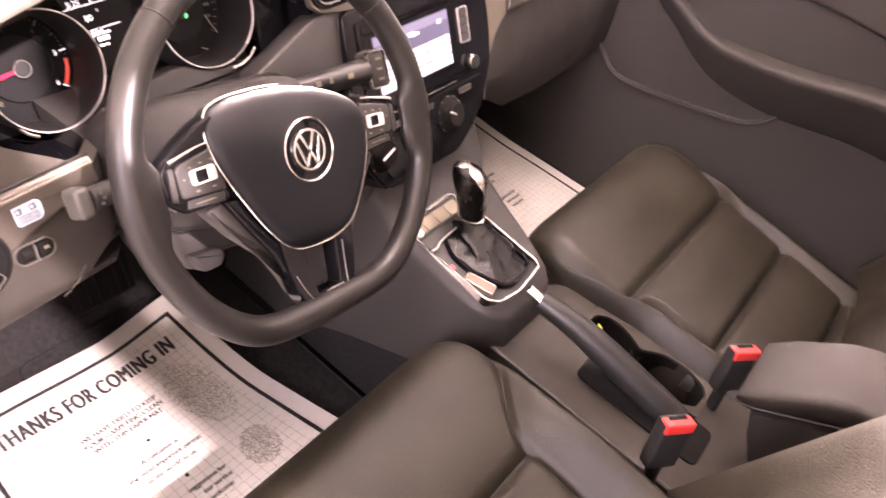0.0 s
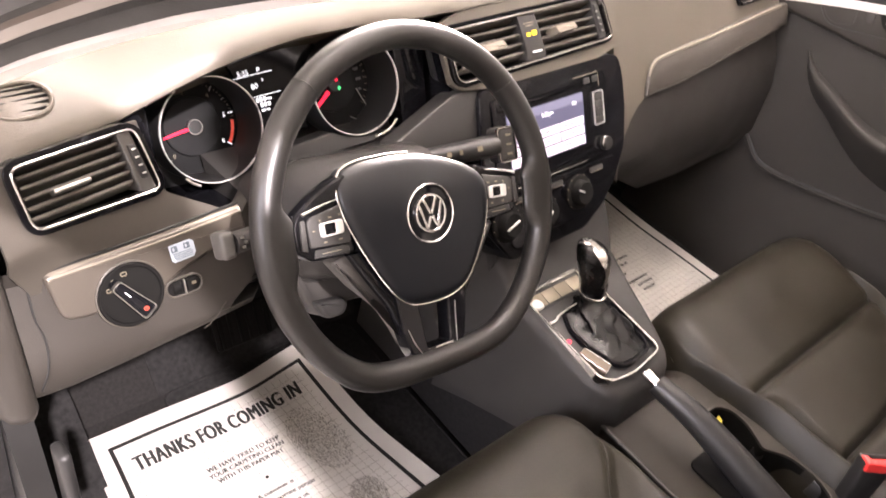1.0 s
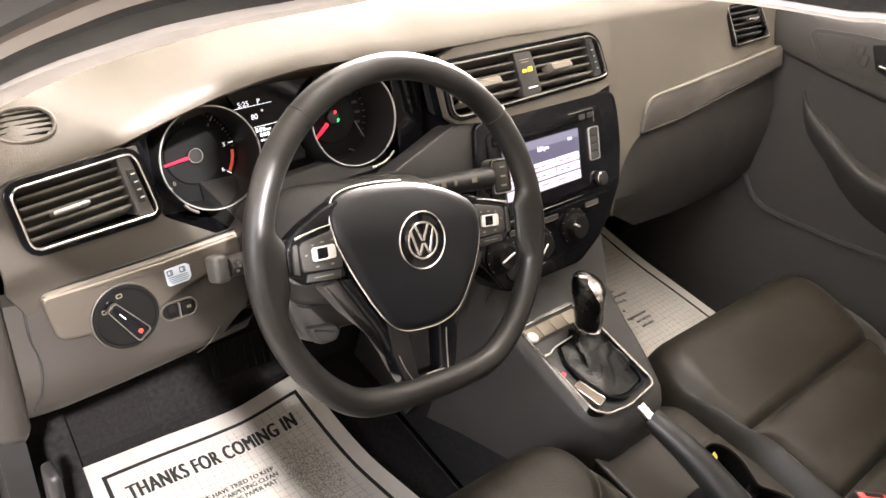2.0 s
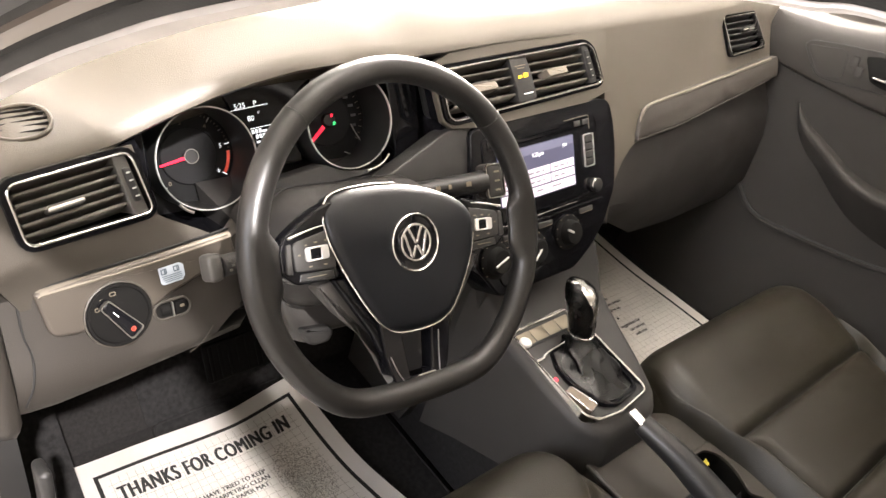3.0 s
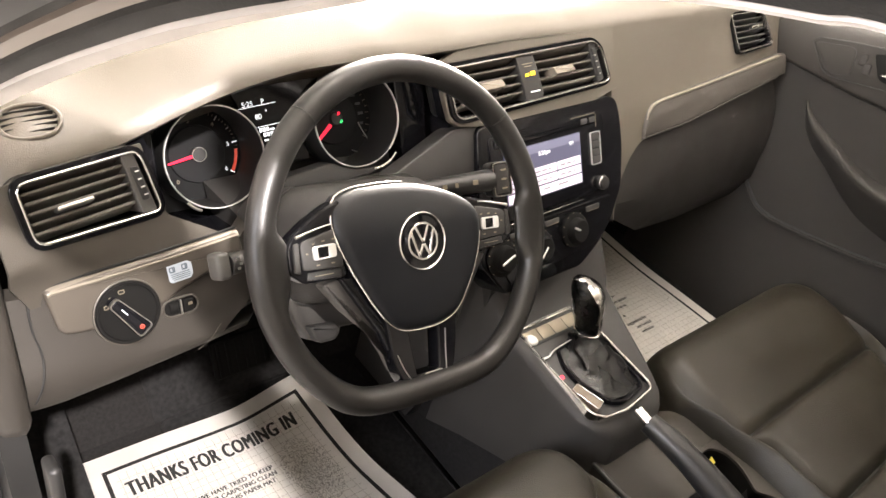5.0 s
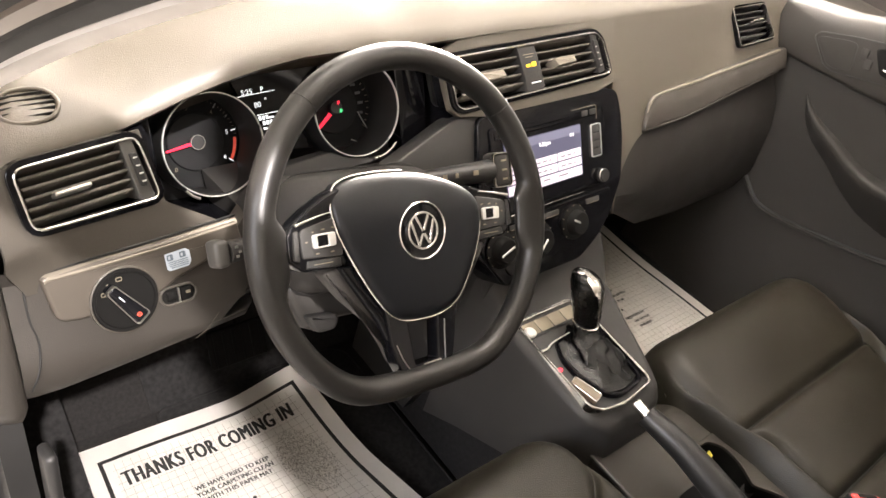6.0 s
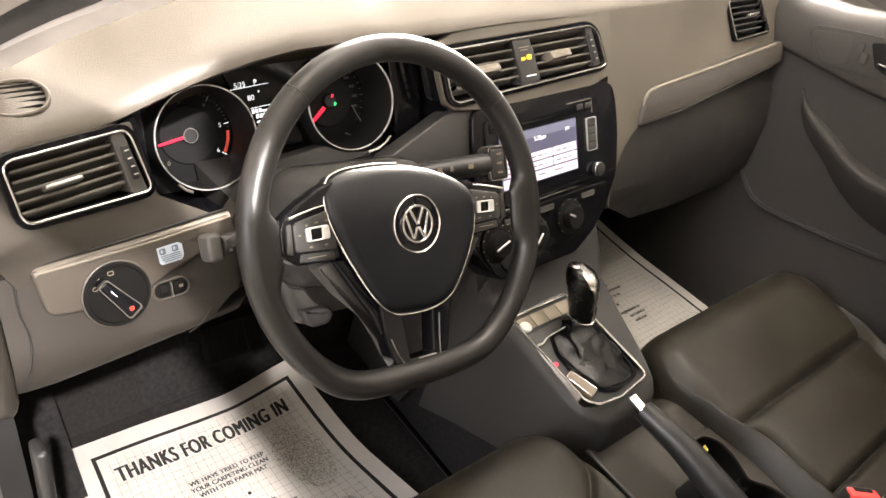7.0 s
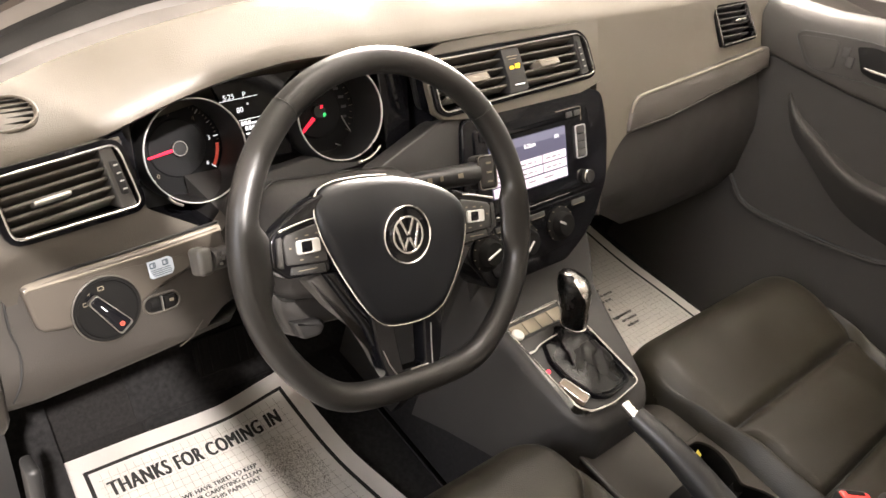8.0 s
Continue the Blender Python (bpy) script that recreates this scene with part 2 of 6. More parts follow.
def turned(M, profile, seg=40, bm=None, cap=True):
    """A turned body about n: profile of (radius, height)."""
    bm = bm or bmesh.new()
    rings = [[M @ Vector((r * math.cos(2 * math.pi * i / seg), r * math.sin(2 * math.pi * i / seg), h)) for i in range(seg)]
             for r, h in profile]
    return loft(bm, rings, cap=cap) if cap else loft(bm, rings + [rings[0]], cap=False)


def tube(path, radius, seg=14, closed=False, flat=1.0, bm=None, up=(0, 0, 1)):
    """A pipe along a path; radius is a number or a function of 0..1."""
    bm = bm or bmesh.new()
    pts = [Vector(p) for p in path]
    n = len(pts)
    rings = []
    for i, p in enumerate(pts):
        a = pts[i - 1] if (i or closed) else p
        b = pts[(i + 1) % n] if (i < n - 1 or closed) else p
        t = (b - a).normalized()
        s = t.cross(Vector(up))
        s = s.normalized() if s.length > 1e-4 else Vector((1, 0, 0))
        w = s.cross(t).normalized()
        r = radius(i / (n - 1)) if callable(radius) else radius
        rings.append([p + s * (r * math.cos(2 * math.pi * k / seg)) + w * (r * flat * math.sin(2 * math.pi * k / seg)) for k in range(seg)])
    if closed:
        loft(bm, rings + [rings[0]], cap=False)
        bmesh.ops.remove_doubles(bm, verts=bm.verts[:], dist=1e-6)
    else:
        loft(bm, rings)
    return bm


def spline(pts, per=8):
    """A smooth path through points."""
    p = [Vector(q) for q in pts]
    p = [2 * p[0] - p[1]] + p + [2 * p[-1] - p[-2]]
    out = []
    for i in range(1, len(p) - 2):
        for k in range(per):
            t = k / per
            a, b, c, d = p[i - 1], p[i], p[i + 1], p[i + 2]
            out.append(0.5 * ((2 * b) + (c - a) * t + (2 * a - 5 * b + 4 * c - d) * t * t + (3 * b - a - 3 * c + d) * t ** 3))
    out.append(p[-2])
    return out


def writing(M, text, size, mat, parent, name="lettering", align="LEFT", stretch=1.0, bold=0.0, lie=None, heavy=0.0, gap=1.0):
    """Letters lying in the frame M, size high."""
    cu = bpy.data.curves.new(name, "FONT")
    cu.body, cu.size, cu.align_x, cu.extrude, cu.offset = text, size * 1.38, align, 0.00008, bold
    cu.fill_mode = "FRONT"
    cu.space_character = gap
    tmp = bpy.data.objects.new("tmp", cu)
    scene.collection.objects.link(tmp)
    dg = bpy.context.evaluated_depsgraph_get()
    dg.update()
    me = bpy.data.meshes.new_from_object(tmp.evaluated_get(dg))
    bpy.data.objects.remove(tmp)
    bpy.data.curves.remove(cu)
    bm = bmesh.new()
    for k in ((0,) if heavy == 0 else (-1, 0, 1)):
        start = len(bm.verts)
        bm.from_mesh(me)
        bm.verts.ensure_lookup_table()
        bmesh.ops.translate(bm, verts=bm.verts[start:], vec=(k * heavy / stretch, 0, k * 0.00006))
    bpy.data.meshes.remove(me)
    bmesh.ops.transform(bm, matrix=Matrix.Diagonal((stretch, 1, 1, 1)), verts=bm.verts[:])
    if lie:
        for v in bm.verts:
            v.co.z += lie(v.co.x, v.co.y)
    bmesh.ops.transform(bm, matrix=M, verts=bm.verts[:])
    return part(name, bm, mat, parent)


def interp(x, rows):
    """Straight interpolation in rows of (x, a, b, ...)."""
    if x <= rows[0][0]:
        return rows[0][1:]
    for a, b in zip(rows, rows[1:]):
        if x <= b[0]:
            t = (x - a[0]) / (b[0] - a[0])
            t = t * t * (3 - 2 * t)
            return tuple(p + (q - p) * t for p, q in zip(a[1:], b[1:]))
    return rows[-1][1:]


def densify(pts, per=4):
    """More points along an outline."""
    out = []
    for i in range(len(pts)):
        a, b = Vector(pts[i]), Vector(pts[(i + 1) % len(pts)])
        out += [tuple(a.lerp(b, k / per)) for k in range(per)]
    return out


def ray_outline(polygon, centre, around):
    """The points of a polygon in the directions in which the outline's points lie from the centre."""
    out = []
    c = Vector(centre)
    for p in around:
        d = (Vector(p) - c).normalized()
        best = None
        for i in range(len(polygon)):
            a, b = Vector(polygon[i - 1]), Vector(polygon[i])
            e = b - a
            den = d.x * e.y - d.y * e.x
            if abs(den) < 1e-12:
                continue
            w = a - c
            t = (w.x * e.y - w.y * e.x) / den
            s = (w.x * d.y - w.y * d.x) / den
            if t > 0 and -1e-6 <= s <= 1 + 1e-6 and (best is None or t > best):
                best = t
        out.append(tuple(c + d * best))
    return out


LEAN = (0, 0.46, 0.888)
F_LV = frame_of((-0.258, 0.158, 0.648), (1, 0.18, 0), (0, 0.5, 0.866))
F_CV = frame_of((0.355, 0.18, 0.695), (1, 0, 0.035), (0, 0.56, 1))
F_RAD = frame_of((0.36, 0.115, 0.575), (1, 0, 0.03), (0, 0.59, 1))
F_CL = frame_of((-0.02, 0.225, 0.625), (1, -0.08, 0.05), (0, 0.6, 1))
F_LP = frame_of((-0.2, 0.125, 0.565), (1, 0, 0), LEAN)
F_RV = frame_of((0.974, 0.197, 0.699), (1, 0, 0.03), (0, 0.577, 1))
F_WH = frame_of((-0.0049, -0.0066, 0.6502), (0.9953, -0.0580, -0.0771), (0.0965, 0.5837, 0.8062))


# ---- setting: garage and car shell ----
def slab(x0, x1, y0, y1, z0, z1, bevel=0.0):
    return box(Matrix.Translation(((x0 + x1) / 2, (y0 + y1) / 2, (z0 + z1) / 2)), x1 - x0, y1 - y0, z1 - z0, bevel)


structure("ground", slab(-5, 6, -6, 6, -0.35, -0.3), CONCRETE, "grey concrete garage floor under the car", "floor")
structure("wall_front", slab(-5, 6, 6, 6.1, -0.3, 3.4), WALL, "pale painted garage wall ahead of the car", "wall")
structure("wall_back", slab(-5, 6, -6.1, -6, -0.3, 3.4), WALL, "pale painted garage wall behind the car", "wall")
structure("wall_left", slab(-5.1, -5, -6, 6, -0.3, 3.4), WALL, "pale painted garage wall beside the car", "wall")
structure("wall_right", slab(6, 6.1, -6, 6, -0.3, 3.4), DARK_WALL, "brown painted garage wall beyond the car", "wall")
structure("ceiling", slab(-5, 6, -6, 6, 3.4, 3.5), WALL, "pale garage ceiling", "ceiling")

structure("floor", slab(-0.36, 1.07, -1.3, 0.62, -0.06, -0.01), GREY_CARPET, "dark grey carpet on the car floor", "carpet")
bm = slab(0.42, 1.07, -0.3, 0.5, -0.01, 0.085)
structure("floor_passenger", bm, CARPET, "black carpet in the passenger footwell", "carpet")
for x0, x1, nm, mat in ((-0.36, -0.091, "firewall_side", GREY_CARPET), (-0.0905, 1.07, "firewall", CARPET)):
    bm = bmesh.new()
    loft(bm, [[(x, 0.36, -0.01), (x, 0.56, 0.16), (x, 0.64, 0.6), (x, 0.64, 0.74), (x, 0.67, 0.74), (x, 0.67, -0.03)] for x in (x0, x1)])
    structure(nm, bm, mat, "dark carpeted firewall behind the pedals", "carpet")
structure("wall_kick_passenger", slab(1.072, 1.11, 0.25, 0.68, -0.06, 0.74), CARPET, "black carpeted side of the passenger footwell", "carpet")
structure("wall_kick_driver", slab(-0.40, -0.376, 0.1, 0.68, -0.06, 0.62), CARPET, "black carpeted side of the driver footwell", "carpet")
structure("roof", slab(-0.30, 1.0, -1.6, -0.2, 1.125, 1.2, 0.01), ROOF_CLOTH, "pale cloth headliner", "roof")
structure("wall_rear", slab(-0.36, 1.07, -1.7, -1.6, -0.06, 0.72), CLOTH, "dark rear of the cabin", "wall")
structure("wall_rear_side", slab(-0.42, -0.36, -1.6, -0.75, -0.1, 0.72), CLOTH, "dark pillar and rear door beside the driver seat", "wall")


# ---- pillar, rail and windscreen ----
def pillar():
    t = thing("a_pillar", (-0.35, 0.2, 0.7), "pale cloth-trimmed windscreen pillar with black door seal", "pillar")
    rows = [(0.42, -0.338, 0.555), (0.25, -0.337, 0.684), (0.124, -0.335, 0.779), (0.005, -0.333, 0.867), (-0.071, -0.33, 0.921), (-0.127, -0.327, 0.959),
            (-0.169, -0.324, 0.987), (-0.203, -0.321, 1.008), (-0.231, -0.318, 1.025), (-0.263, -0.314, 1.044), (-0.305, -0.3055, 1.0640),
            (-0.331, -0.302, 1.0733), (-0.351, -0.300, 1.0802), (-0.370, -0.299, 1.0858), (-0.388, -0.298, 1.0908), (-0.46, -0.295, 1.10), (-0.62, -0.29, 1.115), (-1.0, -0.285, 1.12)]
    path = spline([(x, y, z) for y, x, z in rows], 6)

    def strip(a, b, up_a, up_b, thick, steep):
        bm = bmesh.new()
        rings = []
        for p in path:
            climb = steep * interp(-p.y, [(0.23, 0.0), (0.33, 1.0)])[0]
            slim = interp(-p.y, [(0.20, 1.0), (0.34, 0.13)])[0]
            a_, b_ = (a * slim, b * slim) if b > -0.03 else (a + 0.026 * (1 - slim), b + 0.013 * (1 - slim))
            low = max(0.0, (slim - 0.13) / 0.87)
            q0, q1 = p + Vector((a_, 0, up_a * low - climb * a_)), p + Vector((b_, 0, up_b * low - climb * b_))
            thin = thick * (0.2 + 0.8 * low) if b > -0.03 else thick
            mid = (q0 + q1) / 2
            rings.append([q0, q0.lerp(mid, 0.5) + Vector((0, 0, 0.004)), mid + Vector((0, 0, 0.005)), q1.lerp(mid, 0.5) + Vector((0, 0, 0.004)), q1,
                          q1 + Vector((0, 0.02, thin)), q0 + Vector((0, 0.02, thin))])
        return loft(bm, rings)
    part("trim", strip(0.0, -0.026, 0.0, 0.0, 0.005, 0.38), PILLAR, t)
    # Hidden core, added to block lamp light from the pad's left end.
    core = [[p + Vector(d) for d in ((-0.002, 0.010, 0.008), (-0.002, 0.012, 0.078), (-0.035, 0.012, 0.078), (-0.035, 0.010, 0.016))] for p in path if -0.22 < p.y]
    part("pillar_core_blocker", loft(bmesh.new(), core), PAINT, t, "unseen pillar core added to block lamp light")
    part("seal", strip(-0.027, -0.040, 0.003, 0.008, 0.012, 0.6), SEAL, t, "black rubber door seal")
    part("body", strip(-0.0405, -0.050, 0.011, 0.014, 0.012, 0.6), PAINT, t, "brown painted door frame")
    part("gap_seal", strip(-0.0505, -0.057, 0.017, 0.019, 0.012, 0.6), SEAL, t, "black seal in the door gap")
    part("outer_body", strip(-0.0575, -0.10, 0.018, 0.018, 0.012, 0.6), OUTER, t, "grey painted outer roof edge")
    return t


pillar()
pane = bmesh.new()
loft(pane, [[(-0.33, 0.48, 0.62), (1.05, 0.48, 0.62)], [(-0.3, -0.25, 1.12), (1.0, -0.25, 1.12)]], closed=False)
bmesh.ops.solidify(pane, geom=pane.faces[:], thickness=0.004)
wind = structure("window_1", pane, GLASS, "clear windscreen glass over the dashboard", "windscreen")
wind.visible_shadow = False


# ---- dashboard ----
dash = thing("dashboard", (0.35, 0.3, 0.55), "taupe grey plastic dashboard with chrome-edged vents", "dashboard")

EDGE = [(-0.345, 0.165, 0.664), (-0.30, 0.178, 0.679), (-0.25, 0.19, 0.679), (-0.21, 0.2, 0.679), (-0.16, 0.2, 0.699),
        (-0.113, 0.2, 0.715), (-0.07, 0.2, 0.726), (-0.02, 0.2, 0.734), (0.06, 0.2, 0.737), (0.12, 0.2, 0.733), (0.17, 0.2, 0.735),
        (0.3, 0.203, 0.738), (0.45, 0.203, 0.738), (0.6, 0.203, 0.742), (1.07, 0.218, 0.752)]


def face_off(x):
    return interp(x, [(-0.1, 0.012), (0.1, 0.0), (0.5, 0.0), (1.05, 0.02)])[0]


def face_y(x, z):
    return 0.12 + 0.53 * (z - 0.575) + face_off(x)


def upper_pad():
    xs = [-0.345, -0.343, -0.335, -0.32, -0.30, -0.28, -0.26, -0.24, -0.21, -0.185, -0.16, -0.135, -0.113, -0.09, -0.07, -0.045, -0.02, 0.02, 0.06, 0.09, 0.12,
          0.145, 0.17, 0.2, 0.25, 0.3, 0.36, 0.42, 0.47, 0.503, 0.506, 0.508, 0.513, 0.52, 0.532, 0.55, 0.57, 0.59, 0.6, 0.606, 0.612, 0.622, 0.65, 0.7, 0.8, 0.9, 0.98, 1.04, 1.065, 1.07]
    bm = bmesh.new()
    rings = []
    for x in xs:
        y, z = interp(x, EDGE)
        hood = math.exp(-((x - 0.02) / 0.16) ** 2)
        brow = math.exp(-((x - 0.08) / 0.2) ** 4)
        rise = 0.045 - 0.012 * hood
        end = min(1.0, (x + 0.345) / 0.03, (1.07 - x) / 0.03)
        drop = 0.02 * (1 - end) ** 2
        if x < 0.507:
            a, b = (y + 0.05, z - 0.016), (y + 0.006, z - 0.011)
            a2 = (y + 0.025, z - 0.014)
        else:
            zl = 0.606 + 0.03 * (x - 0.53) / 0.5
            zl = min(zl, interp(x, [(0.507, 0.47), (0.52, 0.515), (0.545, 0.552), (0.585, 0.575), (0.612, 0.592), (0.632, 0.64)])[0])
            a, a2, b = (face_y(x, zl), zl), (face_y(x, (zl + 0.71) / 2) + 0.001, (zl + 0.71) / 2), (face_y(x, 0.71) + 0.001, 0.71)
        prof = [a, a2, b, (y, z - 0.004), (y + 0.003, z + 0.003), (y + 0.012, z + 0.010), (y + 0.03, z + 0.4 * rise + 0.003 + 0.002 * brow), (y + 0.05, z + 0.58 * rise + 0.008 * brow), (y + 0.066, z + 0.68 * rise + 0.0095 * brow),
                (y + 0.10, z + 0.85 * rise + 0.004 * brow), (y + 0.16, z + rise), (y + 0.24, z + rise), (y + 0.4, z + rise - 0.02), (y + 0.42, z - 0.1), (y + 0.1, z - 0.1)]
        rings.append([(x, py, pz - drop) for py, pz in prof])
    return loft(bm, rings)


def cut_through(ob, bm):
    """Takes the closed form bm, given in world metres, out of a part."""
    bmesh.ops.translate(bm, verts=bm.verts[:], vec=-ORIGIN[ob])
    bmesh.ops.recalc_face_normals(bm, faces=bm.faces[:])
    me = bpy.data.meshes.new("tmp")
    bm.to_mesh(me)
    bm.free()
    tool = bpy.data.objects.new("tmp", me)
    scene.collection.objects.link(tool)
    tool.parent = ob.parent
    mod = ob.modifiers.new("opening", "BOOLEAN")
    mod.object, mod.operation, mod.solver = tool, "DIFFERENCE", "EXACT"
    dg = bpy.context.evaluated_depsgraph_get()
    dg.update()
    done = bpy.data.meshes.new_from_object(ob.evaluated_get(dg))
    done.name = ob.data.name
    ob.modifiers.clear()
    ob.data = done
    bpy.data.objects.remove(tool)
    bpy.data.meshes.remove(me)


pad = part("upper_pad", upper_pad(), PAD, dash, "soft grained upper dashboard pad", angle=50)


def vent(M, frame_out, opening, slats, tab, band=0.0022, slat_mat=None):
    """A chrome-edged vent with slats lying across, in the frame M."""
    v = part("air_vent", ring_plate(M, shrink(frame_out, -band), frame_out, -0.03, 0.0005, soft=0.0004), GLOSS, dash, "black vent with chrome edge and grey slats")
    part("chrome_edge", ring_plate(M, frame_out, shrink(frame_out, 0.0024), -0.008, 0.0030, soft=0.0008), CHROME, v, "chrome edge")
    part("backing", plate(M, shrink(frame_out, 0.002), -0.05, -0.045), BLACK, v)
    x0, x1, y0, y1 = opening
    for k in range(slats):
        yy = y0 + (y1 - y0) * (k + 0.5) / slats
        S = M @ pose((x0 + x1) / 2, yy, -0.014, -28)
        part("slat", box(S, x1 - x0, 0.0032, 0.022, 0.0012), slat_mat or SLAT, v)
    for k in range(7):
        xx = x0 + (x1 - x0) * (k + 0.5) / 7
        part("vane", box(M @ pose(xx, (y0 + y1) / 2, -0.034), 0.0018, y1 - y0, 0.014, 0.0006), BLACK, v)
    if tab:
        tx, ty = tab
        part("tab", box(M @ pose(tx, ty, -0.001, -20), 0.035, 0.0045, 0.012, 0.002), SATIN, v, "pale slider tab")
    return v


lv_out = rounded([(-0.0635, 0.0335), (0.0560, 0.0335), (0.0655, -0.0315), (-0.0605, -0.0250)], 0.012)
lv = vent(F_LV, lv_out, (-0.056, 0.042, -0.0245, 0.031), 6, (-0.0165, 0.001), band=0.005)
part("side_panel", plate(F_LV, rounded([(0.0375, 0.0310), (0.0510, 0.0310), (0.0600, -0.0295), (0.0445, -0.0280)], 0.003), -0.03, -0.001, 0.001), GREY_TIP, lv)
part("thumb_wheel", plate(F_LV, rounded([(0.0435, 0.0185), (0.0515, 0.0175), (0.0545, -0.0160), (0.0475, -0.0155)], 0.002), -0.004, 0.0012, 0.001), BLACK, lv)
for k in range(4):
    part("mark", box(F_LV @ pose(0.0484 + 0.0010 * k, 0.0135 - 0.0079 * k, 0.0014), 0.0045, 0.0013, 0.0006, 0.0003), BRIGHT, lv)

# fascia round the vent, down to the trim line
fascia = [(-0.088, -0.082), (0.127, -0.087), (0.119, -0.073), (0.0685, -0.0365), (0.0612, 0.0372), (-0.05, 0.0365), (-0.088, 0.031)]
inner = densify(shrink(lv_out, -0.005), 5)
outer = ray_outline(fascia, (0, 0), inner)


def fascia_depth(u, v):
    """The face bends back to meet the trim line below."""
    w = max(0.0, min(1.0, (-v - 0.036) / 0.04))
    return -0.002 + w * w * (3 - 2 * w) * (-0.0105 + 0.135 * u)


rows = [[F_LV @ Vector((x, y, -0.03)) for x, y in inner], [F_LV @ Vector((x, y, -0.002)) for x, y in inner]]
for f in (0.25, 0.5, 0.75, 1.0):
    mid = [(a[0] + (b[0] - a[0]) * f, a[1] + (b[1] - a[1]) * f) for a, b in zip(inner, outer)]
    rows.append([F_LV @ Vector((x, y, fascia_depth(x, y))) for x, y in mid])
rows.append([F_LV @ Vector((x, y, fascia_depth(x, y) - 0.004)) for x, y in outer])
part("left_fascia", loft(bmesh.new(), rows, cap=False), DASH_SHADED, dash)

# oval demister vent in the pad
F_OV = frame_of((-0.2895, 0.2175, 0.7010), (1, 0.03, 0.05), (0, 0.93, 0.37))
oval = [(0.0245 * math.copysign(abs(math.cos(a)) ** 0.8, math.cos(a)), 0.0165 * math.sin(a)) for a in [2 * math.pi * i / 36 for i in range(36)]]
ov = part("demister_vent", ring_plate(F_OV, shrink(oval, -0.0035), oval, -0.012, 0.0022, soft=0.0012), PAD, dash, "oval demister vent with black slats")
part("backing", plate(F_OV, oval, -0.012, -0.004), SWITCH, ov)
for k in range(5):
    yy = -0.0118 + 0.0059 * k
    w = 0.047 * math.sqrt(max(0.0, 1 - (yy / 0.0165) ** 2)) ** 0.8
    part("slat", box(F_OV @ pose(0, yy, -0.0015, -15), w, 0.0010, 0.006, 0.0004), BLACK, ov)

# lower driver panel
def lower_panel():
    bm = bmesh.new()
    rings = []
    for x in [-0.345, -0.343, -0.335, -0.31, -0.25, -0.18, -0.12, -0.095]:
        end = min(1.0, (x + 0.345) / 0.02)
        yb = -0.006 * (1 - end)
        zb = 0.478 + 0.02 * interp(x, [(-0.34, 0.0), (-0.1, 1.0)])[0]
        back = 0.05 * interp(x, [(-0.13, 0.0), (-0.06, 1.0)])[0]
        prof = [(0.129, 0.576), (0.118, 0.553), (0.104, 0.527), (0.0955, 0.511), (0.0895, 0.497), (0.0875, zb + 0.0), (0.089, zb - 0.010), (0.095, zb - 0.018), (0.11, zb - 0.02),
                (0.15, zb - 0.015), (0.15, 0.572)]
        rings.append([(x, py - yb * 0.5 + back, pz) for py, pz in prof])
    return loft(bm, rings)


low_panel = part("lower_panel", lower_panel(), DASH_LOW_SHADED, dash, angle=40)
cut_through(low_panel, plate(F_LP, [(0.0508, -0.0793), (0.125, -0.076), (0.125, -0.040), (0.0834, -0.0575), (0.0718, -0.0637)], -0.06, 0.03))
part("knee_stay", box(F_LP @ pose(0.083, -0.066, -0.020, 0, 0, 14), 0.040, 0.0040, 0.006, 0.0015), DARK, dash)
part("panel_seam", tube(spline([F_LP @ Vector(p) for p in ((0.0190, -0.0900, 0.0012), (0.0330, -0.0840, 0.0010), (0.0480, -0.0700, 0.0010))], 5), 0.0004, 6), STRIP, dash)
bm = bmesh.new()
loft(bm, [[(x, 0.17, 0.57), (x, 0.15, 0.53), (x, 0.16, 0.50), (x, 0.2, 0.49), (x, 0.26, 0.56)] for x in (-0.094, 0.0, 0.12, 0.265)])
part("knee_bar", bm, DARK, dash)
cap = [(0.135, 0.60), (0.118, 0.56), (0.075, 0.47), (0.085, 0.445), (0.25, 0.44), (0.3, 0.6), (0.2, 0.66), (0.16, 0.66)]
part("end_cap", loft(bmesh.new(), [[(x, y + 0.006 * k, z) for y, z in cap] for x, k in ((-0.380, 5.0), (-0.376, 2.6), (-0.369, 0.9), (-0.360, 0.15), (-0.351, 0.0), (-0.346, 0.9))]), DASH_LOW_SHADED, dash, angle=60)
gap = spline([F_LP @ Vector((u, v, n)) for u, v, n in ((-0.127, 0.0125, 0.001), (-0.1295, 0.004, 0.0012), (-0.1300, -0.0227, 0.0014), (-0.1268, -0.0407, 0.0014), (-0.1274, -0.0573, 0.0012),
              (-0.1320, -0.0760, 0.0002), (-0.140, -0.0920, -0.004))], 6)
part("panel_gap", tube(gap, 0.0011, 6), BLACK, dash)
trim_out = rounded([(-0.1155, 0.0128), (-0.1115, 0.0152), (0.040, 0.0232), (0.080, 0.0262), (0.084, 0.002), (0.058, -0.0055), (0.010, -0.0205), (-0.012, -0.0310), (-0.050, -0.0345), (-0.088, -0.0345), (-0.1035, -0.0318), (-0.1092, -0.0255)], 0.004, 5)
part("trim_strip", plate(F_LP, trim_out, -0.004, 0.0062, 0.0045), STRIP, dash, "satin taupe trim strip")
